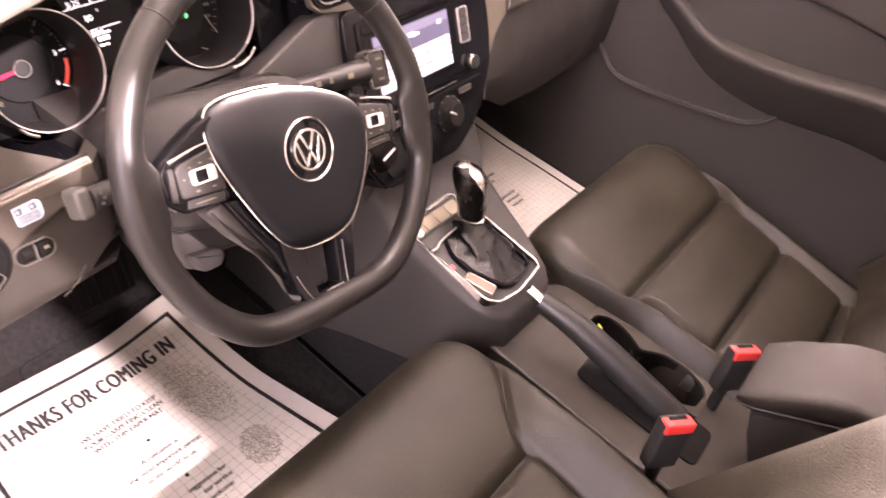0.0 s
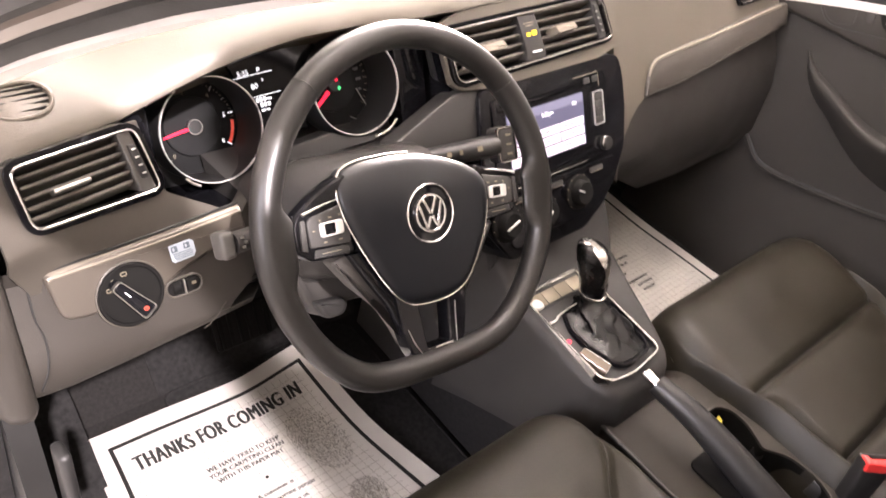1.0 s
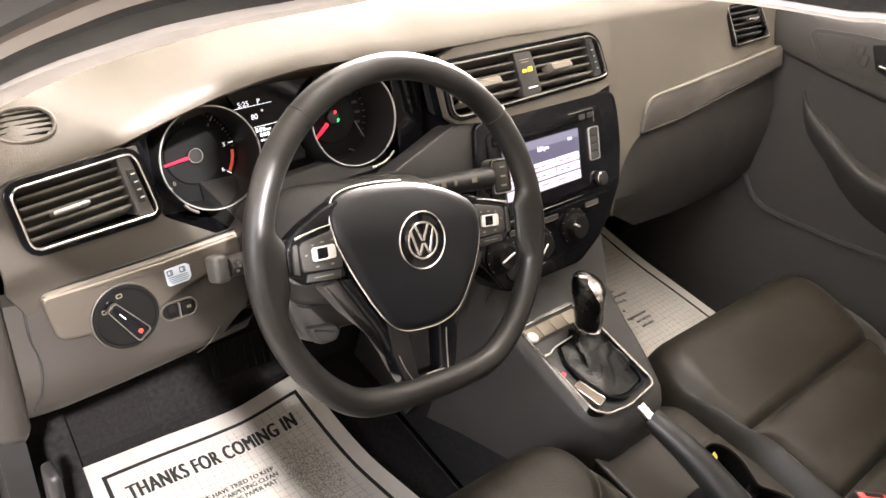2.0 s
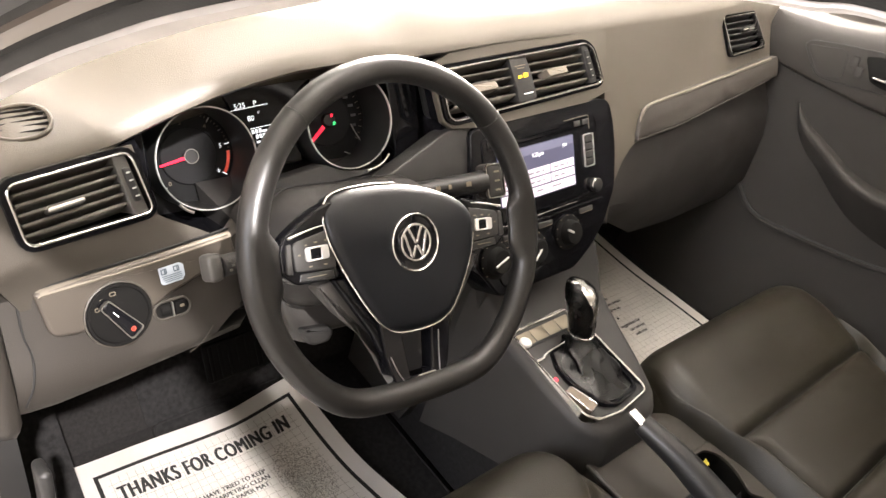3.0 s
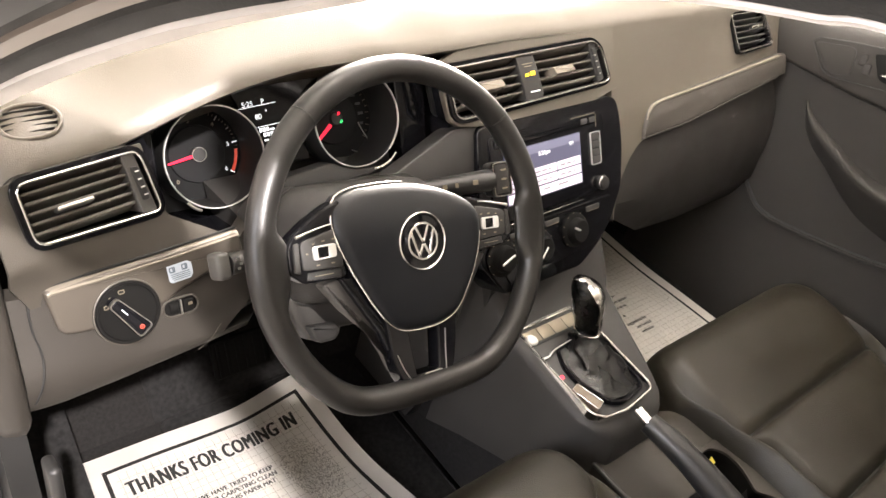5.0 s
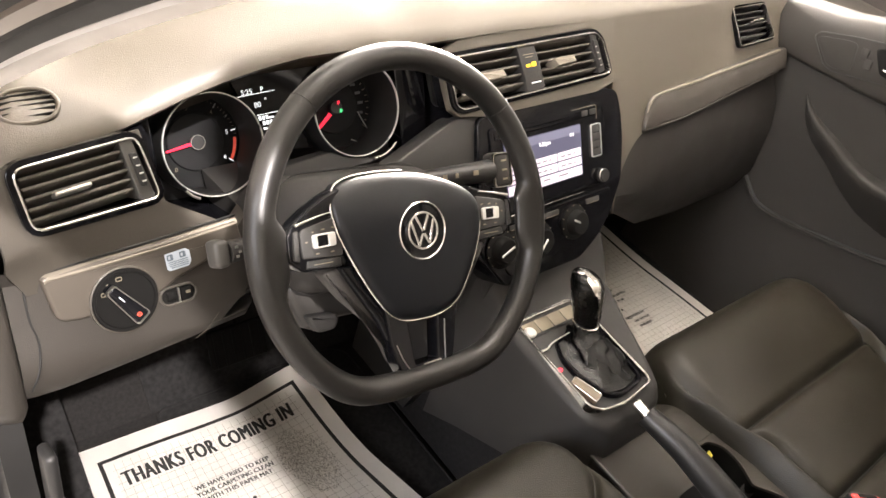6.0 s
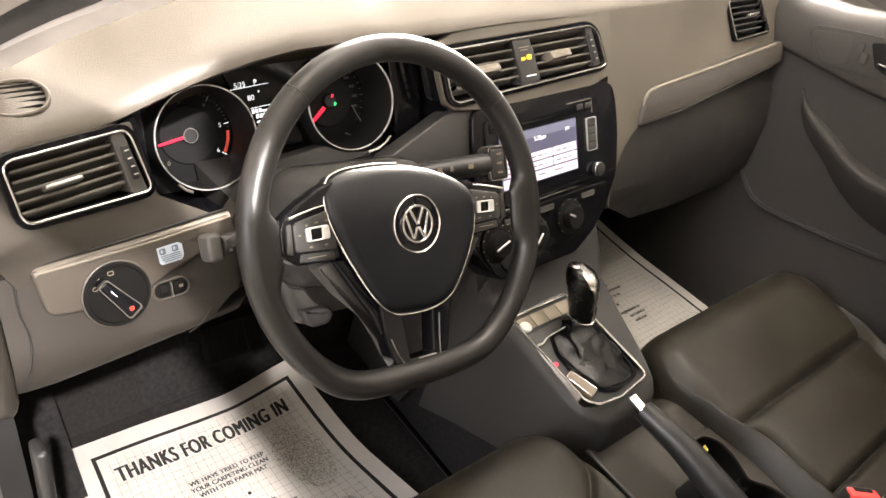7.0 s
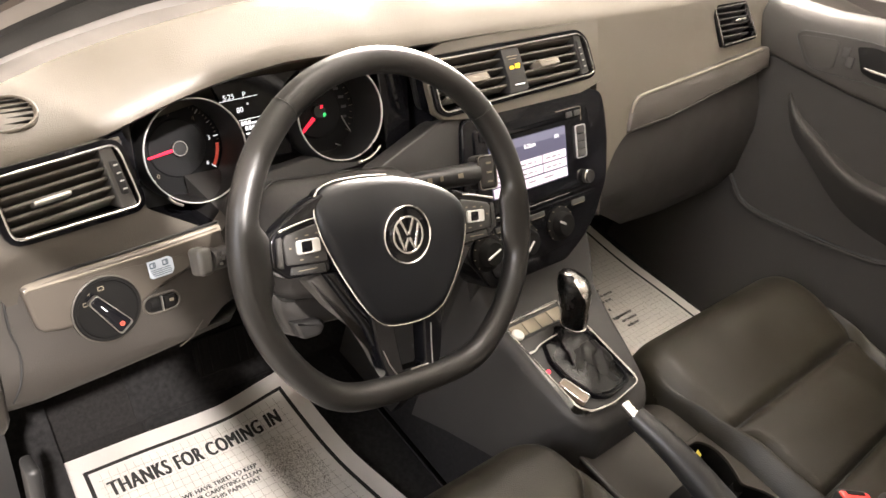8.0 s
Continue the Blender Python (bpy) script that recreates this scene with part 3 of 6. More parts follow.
# Upper face of the same strip; its highlight is put into a paler tone.
ledge_rows = [[F_LP @ Vector((u, v + dv, n)) for dv, n in ((-0.0050, 0.0064), (-0.0036, 0.0070), (0.0006, 0.0040), (0.0022, 0.0010), (0.0, -0.003), (-0.0050, -0.003))]
              for u, v in ((-0.1125, 0.0130), (-0.1090, 0.0148), (-0.0683, 0.0162), (0.0, 0.0194), (0.0400, 0.0222), (0.0800, 0.0252))]
part("trim_ledge", loft(bmesh.new(), ledge_rows), TRIM, dash, "satin trim ledge, painted paler as a highlight")
part("trim_gap", tube([F_LP @ Vector(p) for p in ((-0.116, 0.0172, 0.0010), (-0.0683, 0.0200, 0.0012), (0.0, 0.0236, 0.0012), (0.080, 0.0296, 0.0012))], 0.0014, 6), BLACK, dash)

sw = part("headlight_switch", turned(F_LP @ pose(-0.0458, -0.0258, 0.0), [(0.0318, 0.0), (0.0318, 0.0085), (0.0305, 0.0105), (0.0285, 0.0105), (0.0275, 0.0082), (0.001, 0.0082)], 48), SWITCH, dash,
          "round black headlight switch")
part("ring", turned(F_LP @ pose(-0.0458, -0.0258, 0.0), [(0.0338, 0.003), (0.0332, 0.0078), (0.0318, 0.0082), (0.0318, 0.003)], 48, cap=False), DASH_SHADED, sw)
K = F_LP @ pose(-0.0488, -0.0262, 0.0082, 0, 0, -54)
part("grip", plate(K, rounded([(-0.0225, 0.0052), (0.0225, 0.0082), (0.0225, -0.0082), (-0.0225, -0.0052)], 0.004), 0, 0.013, 0.003), GLOSS, sw)
part("grip_edge", ring_plate(K, rounded([(-0.0228, 0.0056), (0.0230, 0.0086), (0.0230, -0.0086), (-0.0228, -0.0056)], 0.004),
                             rounded([(-0.0218, 0.0047), (0.0221, 0.0077), (0.0221, -0.0077), (-0.0218, -0.0047)], 0.0036), 0.009, 0.0136), SATIN, sw, "chrome edge")
part("pointer", box(K @ pose(-0.0075, 0, 0.0134), 0.0075, 0.0009, 0.0004, 0.0001), LED_WHITE, sw)
part("lamp_sign", ring_plate(K @ pose(0.0155, 0, 0.0134), circle(0, 0, 0.0023, 16), circle(0, 0, 0.0016, 16), 0, 0.0004), LED_DIM_RED, sw)
part("lamp_dot", turned(K @ pose(0.0155, 0, 0.0134), [(0.0006, 0), (0.0006, 0.0004), (0.0002, 0.0004)], 10), LED_DIM_RED, sw)
for a, w in ((152, 0.0045), (128, 0.0045), (98, 0.006)):
    Q = F_LP @ pose(-0.0458 + 0.0220 * math.cos(radians(a)), -0.0258 + 0.0220 * math.sin(radians(a)), 0.0083)
    part("mark", ring_plate(Q, rrect(0, 0, w, 0.0042, 0.0012, 3), rrect(0, 0, w - 0.0016, 0.0026, 0.0008, 3), 0, 0.0004), PEWTER, sw)

dim = part("dimmer", ring_plate(F_LP, rrect(0.0082, -0.0377, 0.0400, 0.0208, 0.0103, 8), rrect(0.0082, -0.0377, 0.0345, 0.0155, 0.0076, 8), -0.006, 0.0030, soft=0.0012), DASH_SHADED, dash, "oval dimmer switch")
part("well", plate(F_LP, rrect(0.0082, -0.0377, 0.036, 0.0165, 0.008, 8), -0.008, 0.0018), SWITCH, dim)
part("thumb_wheel", turned(F_LP @ pose(0.0005, -0.0377, -0.0022, 0, 90), [(0.0058, -0.0048), (0.0070, -0.0035), (0.0070, 0.0035), (0.0058, 0.0048)], 24), SWITCH, dim)
part("rocker", box(F_LP @ pose(0.0162, -0.0377, 0.0022), 0.0125, 0.0135, 0.004, 0.0018), SWITCH, dim)
part("mark", box(F_LP @ pose(0.0175, -0.0365, 0.0044), 0.0045, 0.003, 0.0003, 0.0), PEWTER, dim)
part("bar", box(F_LP @ pose(0.0080, -0.0377, 0.0032), 0.0014, 0.0150, 0.004, 0.0005), SATIN, dim)

lab = thing("sticker", F_LP @ Vector((0.0118, -0.0003, 0.0065)), "small pale blue-white fuel sticker on the dashboard trim", "sticker")
S = F_LP @ pose(0.0118, -0.0003, 0.0064, 0, 0, 3)
part("label", plate(S, rounded([(-0.0128, 0.0088), (0.0090, 0.0092), (0.0128, 0.0062), (0.0128, -0.0050), (0.0095, -0.0092), (-0.0105, -0.0092), (-0.0128, -0.0070)], 0.0010), 0, 0.0006), WHITE_LABEL, lab)
for cx in (-0.0080, 0.0050):
    part("pictogram", ring_plate(S @ pose(cx, 0.0042, 0.0006), rrect(0, 0, 0.0062, 0.0060, 0.001, 3), rrect(0, 0, 0.0040, 0.0036, 0.0007, 3), 0, 0.0003), LABEL_INK, lab)
    part("pictogram_bar", box(S @ pose(cx + 0.001, 0.0042, 0.0008), 0.0012, 0.0045, 0.0003, 0.0), LABEL_INK, lab)
for k in range(4):
    part("print_bar", box(S @ pose(-0.0006 + 0.0004 * k, -0.0008 - 0.0020 * k, 0.0008), 0.0200 - 0.002 * (k == 3), 0.0007, 0.0004, 0.0), LABEL_INK, lab)

# instrument cluster
cl = part("instrument_panel", plate(F_CL, rounded([(-0.155, -0.065), (-0.148, 0.058), (-0.06, 0.085), (0.08, 0.088), (0.2, 0.075), (0.225, 0.05), (0.22, -0.05), (0.12, -0.088), (-0.10, -0.092)], 0.02),
          -0.100, -0.072), BLACK, dash, "black instrument panel with chrome-ringed dials")
TACH, SPEED = (-0.0785, -0.0063), (0.1052, 0.0092)
FACE = -0.065
for (cx, cy), nm, R in ((TACH, "tachometer", 0.0568), (SPEED, "speedometer", 0.0582)):
    d = part(nm, turned(F_CL @ pose(cx, cy, FACE - 0.001), [(R - 0.002, 0), (R - 0.002, 0.001), (0.001, 0.001)], 56), DIAL_FACE, cl, "black dial face")
    part("raised_face", turned(F_CL @ pose(cx, cy, FACE), [(0.034, 0), (0.0335, 0.0022), (0.0325, 0.003), (0.001, 0.003)], 48), DIAL_GREY, d, "dark grey inner dial")
    part("ring", loft(bmesh.new(), [[F_CL @ Vector((cx + r * math.cos(2 * math.pi * i / 56), cy + r * math.sin(2 * math.pi * i / 56), n)) for i in range(56)]
         for r, n in ((R - 0.0032, FACE), (R - 0.0014, -0.004), (R - 0.0008, -0.0008), (R + 0.0010, -0.001), (R + 0.0016, -0.05), (R - 0.0032, FACE))], cap=False), BLACK, d)
    part("chrome_ring", turned(F_CL @ pose(cx, cy, 0), [(R - 0.0010, -0.0012), (R - 0.0006, 0.0012), (R + 0.0004, 0.0012), (R + 0.0009, -0.0012)], 64, cap=False), BRIGHT, d, "thin chrome ring")

    def dial_tick(a, r, length, wide, mat, d=d, cx=cx, cy=cy):
        part("tick", box(F_CL @ pose(cx + r * math.cos(radians(a)), cy + r * math.sin(radians(a)), FACE + 0.0004, 0, 0, a), length, wide, 0.0004, 0.0), mat, d)

    if nm == "tachometer":
        for k in range(13):
            dial_tick(226 - 21.75 * k, 0.0480, 0.0062 if k % 2 == 0 else 0.0040, 0.0011 if k % 2 == 0 else 0.0007, LED_WHITE if k in (10, 12) else SATIN)
            for j in range(1, 4):
                if k < 12:
                    dial_tick(226 - 21.75 * k - 21.75 * j / 4, 0.0490, 0.0024, 0.0005, PEWTER)
    else:
        for k in range(29):
            dial_tick(222 - 9.2 * k, 0.0505, 0.0050 if k % 2 == 0 else 0.0030, 0.0008, PEWTER)
        for k in range(14):
            a = 222 - 18.4 * k
            part("figure_bar", box(F_CL @ pose(cx + 0.0405 * math.cos(radians(a)), cy + 0.0405 * math.sin(radians(a)), FACE + 0.0004), 0.0075, 0.0034, 0.0003, 0.0), DIAL_INK, d)
    aim, r0, r1, h0 = (189, 0.0085, 0.0375, 0.0017) if nm == "tachometer" else (220, 0.0115, 0.0415, 0.0024)
    part("needle", plate(F_CL @ pose(cx, cy, FACE + 0.007, 0, 0, aim), [(r0, h0), (r1, 0.6 * h0), (r1, -0.6 * h0), (r0, -h0)], 0, 0.002), LED_RED, d, "glowing red needle")
    part("hub_cap", turned(F_CL @ pose(cx, cy, FACE + 0.003), [(0.0085, 0), (0.0085, 0.006), (0.0075, 0.007), (0.001, 0.007)], 28), BLACK, d)
    if nm == "tachometer":
        part("hub_ring", ring_plate(F_CL @ pose(cx, cy, FACE + 0.0103), circle(0, 0, 0.0086, 28), circle(0, 0, 0.0078, 28), 0, 0.0006), SATIN, d)
red = [(0.0495 * math.cos(radians(a)), 0.0495 * math.sin(radians(a))) for a in range(-34, -1, 4)]
red_in = [(0.0460 * math.cos(radians(a)), 0.0460 * math.sin(radians(a))) for a in range(-2, -35, -4)]
part("redline", plate(F_CL @ pose(*TACH, FACE + 0.0002), red + red_in, 0, 0.0005), LED_DIM_RED, cl)
for k, txt in enumerate("0123456"):
    a = 226 - 43.5 * k
    writing(F_CL @ pose(TACH[0] + 0.0395 * math.cos(radians(a)) - 0.0017, TACH[1] + 0.0395 * math.sin(radians(a)) - 0.0024, FACE + 0.0006), txt, 0.0052, LED_WHITE if txt in "56" else PEWTER, cl, "numeral")
# small fuel gauge inside the speedometer
fuel = spline([F_CL @ Vector((u, v, FACE + 0.0035)) for u, v in ((0.1385, -0.0010), (0.1440, -0.0130), (0.1500, -0.0260), (0.1470, -0.0375), (0.1360, -0.0400), (0.1240, -0.0350))], 5)
part("fuel_gauge", tube(fuel, 0.0007, 6), SATIN, cl, "thin silver gauge line")
# centre display between the dials
DS = F_CL @ pose(0, 0, -0.0255, 0, 0, 3.5)
dsp = part("display", plate(F_CL, [(-0.041, 0.062), (0.072, 0.064), (0.056, 0.034), (0.043, 0.008), (0.045, -0.030), (-0.016, -0.030), (-0.0175, -0.002), (-0.0285, 0.030)][::-1], -0.034, -0.026), GLOSS, cl, "dark display with white figures")
writing(DS @ pose(-0.0270, 0.0425, 0), "5:25", 0.0060, LED_WHITE, dsp)
writing(DS @ pose(-0.0030, 0.0425, 0), "P", 0.0060, LED_WHITE, dsp)
writing(DS @ pose(-0.0140, 0.0260, 0), "80", 0.0062, LED_WHITE, dsp)
writing(DS @ pose(-0.0005, 0.0290, 0), "\u00b0", 0.0062, LED_WHITE, dsp)
part("rule", box(DS @ pose(-0.0085, 0.0415, 0), 0.047, 0.0007, 0.0003, 0.0), LED_WHITE, dsp)
part("rule", box(DS @ pose(0.0035, 0.0170, 0), 0.034, 0.0007, 0.0003, 0.0), LED_WHITE, dsp)
for xx, yy, w in ((-0.0105, 0.0130, 0.0032), (-0.0060, 0.0130, 0.0032), (-0.0015, 0.0130, 0.0032), (0.0040, 0.0118, 0.0060), (-0.0065, 0.0068, 0.0032), (-0.0020, 0.0068, 0.0032), (0.0025, 0.0068, 0.0032), (-0.0060, 0.0005, 0.0050), (0.0000, 0.0005, 0.0035)):
    part("print_bar", box(DS @ pose(xx, yy, 0), w, 0.0046 if w < 0.0034 else 0.0022, 0.0003, 0.0), LED_WHITE, dsp)
for (u, v), m, nm in (((0.1080, 0.0155), LED_RED, "lamp_belt"), ((0.1105, 0.0050), LED_GREEN, "lamp_ready")):
    part(nm, ring_plate(F_CL @ pose(u, v, FACE + 0.0115), circle(0, 0, 0.0019, 14), circle(0, 0, 0.0008, 14), 0, 0.0006), m, cl)
    part(nm, box(F_CL @ pose(u - 0.001, v - 0.002, FACE + 0.012), 0.0030, 0.0012, 0.0006, 0.0), m, cl)
# walls of the recess round the cluster
for side, out in (("left", -1), ("right", 1)):
    x = -0.188 if out < 0 else 0.2
    bm = bmesh.new()
    loft(bm, [[(x + out * d, y, z) for y, z in ((0.15, 0.575), (0.17, 0.60), (0.203, 0.665 if out < 0 else 0.71), (0.28, 0.68), (0.32, 0.56))] for d in (0, 0.02)])
    part("binnacle_wall", bm, GLOSS, dash)
bm = bmesh.new()
loft(bm, [[(x, 0.15 + 0.03 * abs(x - 0.01), 0.560), (x, 0.185, 0.548), (x, 0.27, 0.52), (x, 0.27, 0.51), (x, 0.15, 0.53)] for x in (-0.135, -0.08, -0.02, 0.03, 0.08, 0.14, 0.2)])
part("binnacle_floor", bm, GLOSS, dash)
part("binnacle_side", plate(F_CL, rounded([(-0.20, -0.045), (-0.143, -0.075), (-0.139, 0.05), (-0.185, 0.055)], 0.01), -0.04, -0.008, 0.003), GLOSS, dash)
part("binnacle_side", plate(F_CL, rounded([(0.1665, -0.058), (0.205, -0.055), (0.215, 0.07), (0.1665, 0.08)], 0.01), -0.04, -0.006, 0.003), GLOSS, dash)
part("binnacle_sill", plate(F_CL, rounded([(-0.055, -0.075), (-0.0400, -0.0560), (0.0037, -0.0440), (0.0620, -0.0375), (0.0850, -0.0475), (0.1150, -0.0530), (0.1350, -0.0520), (0.1600, -0.0560), (0.150, -0.072), (0.020, -0.066)][::-1], 0.004), -0.030, -0.002, 0.003), DARK, dash, "grey sill under the dials")
part("dial_clip", tube(spline([F_CL @ Vector(p) for p in ((0.1535, -0.0400, 0.0005), (0.1440, -0.0480, 0.001), (0.1321, -0.0535, 0.001), (0.1200, -0.0550, 0.0005))], 4), 0.0018, 8), SATIN, dash)
part("dial_clip", tube(spline([F_CL @ Vector(p) for p in ((-0.1190, -0.0500, 0.0005), (-0.1130, -0.0565, 0.001), (-0.1050, -0.0615, 0.0005))], 4), 0.0016, 8), SATIN, dash)
part("right_fascia", plate(F_CV, rounded([(-0.268, -0.090), (-0.1953, -0.0636), (-0.1656, -0.0525), (-0.112, -0.0488), (-0.088, -0.054), (-0.083, -0.14), (-0.255, -0.14)], 0.006), -0.04, -0.010, 0.003), DARK, dash)

# centre vents
cv_out = rounded([(-0.174, 0.0265), (0.104, 0.0288), (0.121, 0.0172), (0.1372, -0.0305), (0.1275, -0.0345), (-0.155, -0.0415), (-0.1665, -0.034)], 0.010)
cv = vent(F_CV, cv_out, (-0.150, 0.118, -0.034, 0.025), 5, None, band=0.0045, slat_mat=SLAT)
part("divider", plate(F_CV, [(-0.0525, 0.0242), (-0.0405, -0.018), (-0.0385, -0.0350), (-0.0065, -0.0356), (-0.0030, -0.0311), (-0.0113, 0.0005), (-0.0200, 0.0230)], -0.03, 0.0005, 0.0015), DARK, cv, "dark bar with warning lamps")
part("lamp_airbag", box(F_CV @ pose(-0.0345, -0.0012, 0.0014), 0.0070, 0.0036, 0.0006, 0.001), LED_YELLOW, cv, "yellow lit warning sign")
part("lamp_airbag", box(F_CV @ pose(-0.0238, -0.0002, 0.0014), 0.0080, 0.0056, 0.0006, 0.001), LED_YELLOW, cv, "yellow lit warning sign")
part("lamp_gap", box(F_CV @ pose(-0.0240, -0.0002, 0.0018), 0.0008, 0.0048, 0.0006, 0.0), DARK, cv)
part("mark", box(F_CV @ pose(-0.0205, -0.0247, 0.0012), 0.0180, 0.0011, 0.0006, 0.0), LED_WHITE, cv)
for dy, w in ((0.0135, 0.020), (0.0100, 0.014)):
    part("print_bar", box(F_CV @ pose(-0.0330 + 0.2 * (0.0135 - dy), dy, 0.0010), w, 0.0010, 0.0004, 0.0), PEWTER, cv)
for tx, ty in ((0.0330, -0.0050), (-0.1040, -0.0070)):
    part("tab", plate(F_CV @ pose(tx, ty, 0.0, -22), rounded([(-0.021, 0.0052), (0.019, 0.0052), (0.022, -0.0050), (-0.017, -0.0056)], 0.0018), -0.012, 0.0085, 0.0015), TRIM, cv, "pale slider tab")
part("side_panel", plate(F_CV, rounded([(0.0955, 0.0262), (0.110, 0.0235), (0.1275, -0.0295), (0.1135, -0.0318)], 0.003), -0.03, -0.001, 0.001), DARK, cv)
part("thumb_wheel", plate(F_CV, rounded([(0.1000, 0.0180), (0.1065, 0.0170), (0.1190, -0.0240), (0.1125, -0.0245)], 0.002), -0.004, 0.0012, 0.001), BLACK, cv)
for k in range(4):
    part("mark", box(F_CV @ pose(0.1060 + 0.0034 * k, 0.0075 - 0.0090 * k, 0.0014), 0.0042, 0.0012, 0.0006, 0.0002), SATIN, cv)
inner = densify(shrink(cv_out, -0.0045), 4)
bezel = [(-0.10, -0.058), (-0.158, -0.0500), (-0.1725, -0.039), (-0.1795, 0.0), (-0.1805, 0.048), (0.12, 0.05), (0.156, 0.05), (0.156, -0.05), (0.156, -0.062)]
part("vent_bezel", ring_plate(F_CV, ray_outline(bezel, (-0.015, -0.004), inner), inner, -0.012, -0.0032, soft=0.001), PAD, dash)

# side vent
rv_out = rounded([(-0.1165, 0.0350), (-0.0070, 0.0345), (0.0305, -0.0310), (-0.0885, -0.0355)], 0.008)
cut_through(pad, plate(F_RV, shrink(rv_out, -0.0028), -0.08, 0.05))
rv = vent(F_RV @ pose(0, 0, 0.0012), rv_out, (-0.100, 0.010, -0.030, 0.032), 6, (-0.030, 0.005), band=0.003, slat_mat=BLACK)

# radio and climate panel
rad_out = rounded([(-0.13, 0.081), (0.1290, 0.0838), (0.1560, 0.0755), (0.1625, 0.0457), (0.1642, 0.002), (0.1560, -0.0585), (0.1265, -0.1060), (0.0960, -0.1345), (0.05, -0.160), (-0.11, -0.158), (-0.15, -0.1)], 0.012)
stack = thing("car_radio", F_RAD @ Vector((0, 0, 0)), "black car radio with lit touch screen and chrome accents", "car radio")
part("bezel", plate(F_RAD, rad_out, -0.05, 0.001, 0.004), GLOSS, stack, "piano black surround")
part("body", plate(F_RAD, rounded([(-0.115, 0.0640), (0.110, 0.0655), (0.118, 0.050), (0.1175, -0.0555), (-0.120, -0.0565)], 0.006), 0.0, 0.004, 0.0015), GLOSS, stack)
face = rounded([(-0.108, 0.0605), (0.0985, 0.0620), (0.0985, 0.0480), (0.0775, 0.0470), (-0.108, 0.0470)], 0.003)
part("disc_panel", plate(F_RAD, face, 0.003, 0.0052, 0.0008), GLOSS, stack)
part("disc_slot", box(F_RAD @ pose(-0.025, 0.0545, 0.0050), 0.130, 0.0034, 0.001, 0.0003), GLOSS, stack)
part("panel_line", tube([F_RAD @ Vector(p) for p in ((0.045, 0.0622, 0.0046), (0.0965, 0.0626, 0.0046), (0.0990, 0.0605, 0.0046), (0.0990, 0.0420, 0.0046))], 0.0005, 6), PEWTER, stack)
for k in range(2):
    part("button", box(F_RAD @ pose(0.0720 + 0.0180 * k, 0.0540, 0.0055), 0.0135, 0.0080, 0.002, 0.0008), DARK, stack)
scr = part("screen", plate(F_RAD, rrect(-0.0155, 0.0036, 0.1545, 0.0745, 0.002), 0.003, 0.0052), SCREEN_DARK, stack, "lit radio screen")
part("screen_header", plate(F_RAD, rrect(-0.0155, 0.0340, 0.1525, 0.0115, 0.001), 0.0050, 0.0054), SCREEN_HEAD, scr)
for r in range(2):
    for c in range(3):
        part("screen_key", plate(F_RAD, rrect(-0.0675 + 0.0510 * c, 0.0020 - 0.0134 * r, 0.0492, 0.0114, 0.0014, 3), 0.0050, 0.0056), SCREEN_KEY, scr)
        for dx, w in ((-0.014, 0.010), (-0.001, 0.009), (0.010, 0.004)):
            part("print_bar", box(F_RAD @ pose(-0.0675 + 0.0510 * c + dx, 0.0016 - 0.0134 * r, 0.0058), w, 0.0022, 0.0003, 0.0), SCREEN_GREY, scr)
part("screen_key", plate(F_RAD, rrect(-0.0160, -0.0258, 0.1510, 0.0128, 0.0014, 3), 0.0050, 0.0056), SCREEN_KEY, scr)
for dx, w in ((-0.035, 0.020), (0.000, 0.014), (0.035, 0.020)):
    part("print_bar", box(F_RAD @ pose(-0.0160 + dx, -0.0250, 0.0058), w, 0.0022, 0.0003, 0.0), SCREEN_GREY, scr)
writing(F_RAD @ pose(-0.0265, 0.0235, 0.0056), "5:25pm", 0.0058, SCREEN_INK, scr)
writing(F_RAD @ pose(0.0375, 0.0260, 0.0056), "FM", 0.0052, SCREEN_INK, scr)
part("key_frame", ring_plate(F_RAD, rrect(0.0946, 0.0112, 0.0215, 0.0485, 0.003), rrect(0.0946, 0.0112, 0.0201, 0.0471, 0.0026), 0.003, 0.0068), BRIGHT, stack, "chrome key frame")
for k in range(4):
    part("button", box(F_RAD @ pose(0.0946, 0.0284 - 0.0114 * k, 0.0055), 0.0178, 0.0102, 0.003, 0.001), DARK, stack)
kn = part("knob", turned(F_RAD @ pose(0.1030, -0.0430, 0.003), [(0.0102, 0), (0.0100, 0.008), (0.0090, 0.010), (0.001, 0.010)], 32), BLACK, stack, "black volume knob with chrome ring")
part("ring", turned(F_RAD @ pose(0.1030, -0.0430, 0.008), [(0.0101, 0), (0.0105, 0.002), (0.0096, 0.0033), (0.0086, 0.0026)], 32, cap=False), CHROME, kn, "chrome ring")
part("chrome_strip", box(F_RAD @ pose(-0.030, -0.0592, 0.0045), 0.182, 0.0015, 0.003, 0.0005), CHROME, stack, "thin chrome strip")
part("climate_panel", plate(F_RAD, rounded([(-0.14, -0.066), (0.128, -0.066), (0.118, -0.092), (0.085, -0.132), (-0.1, -0.146)], 0.008), 0.0, 0.003, 0.0015), GLOSS, stack)
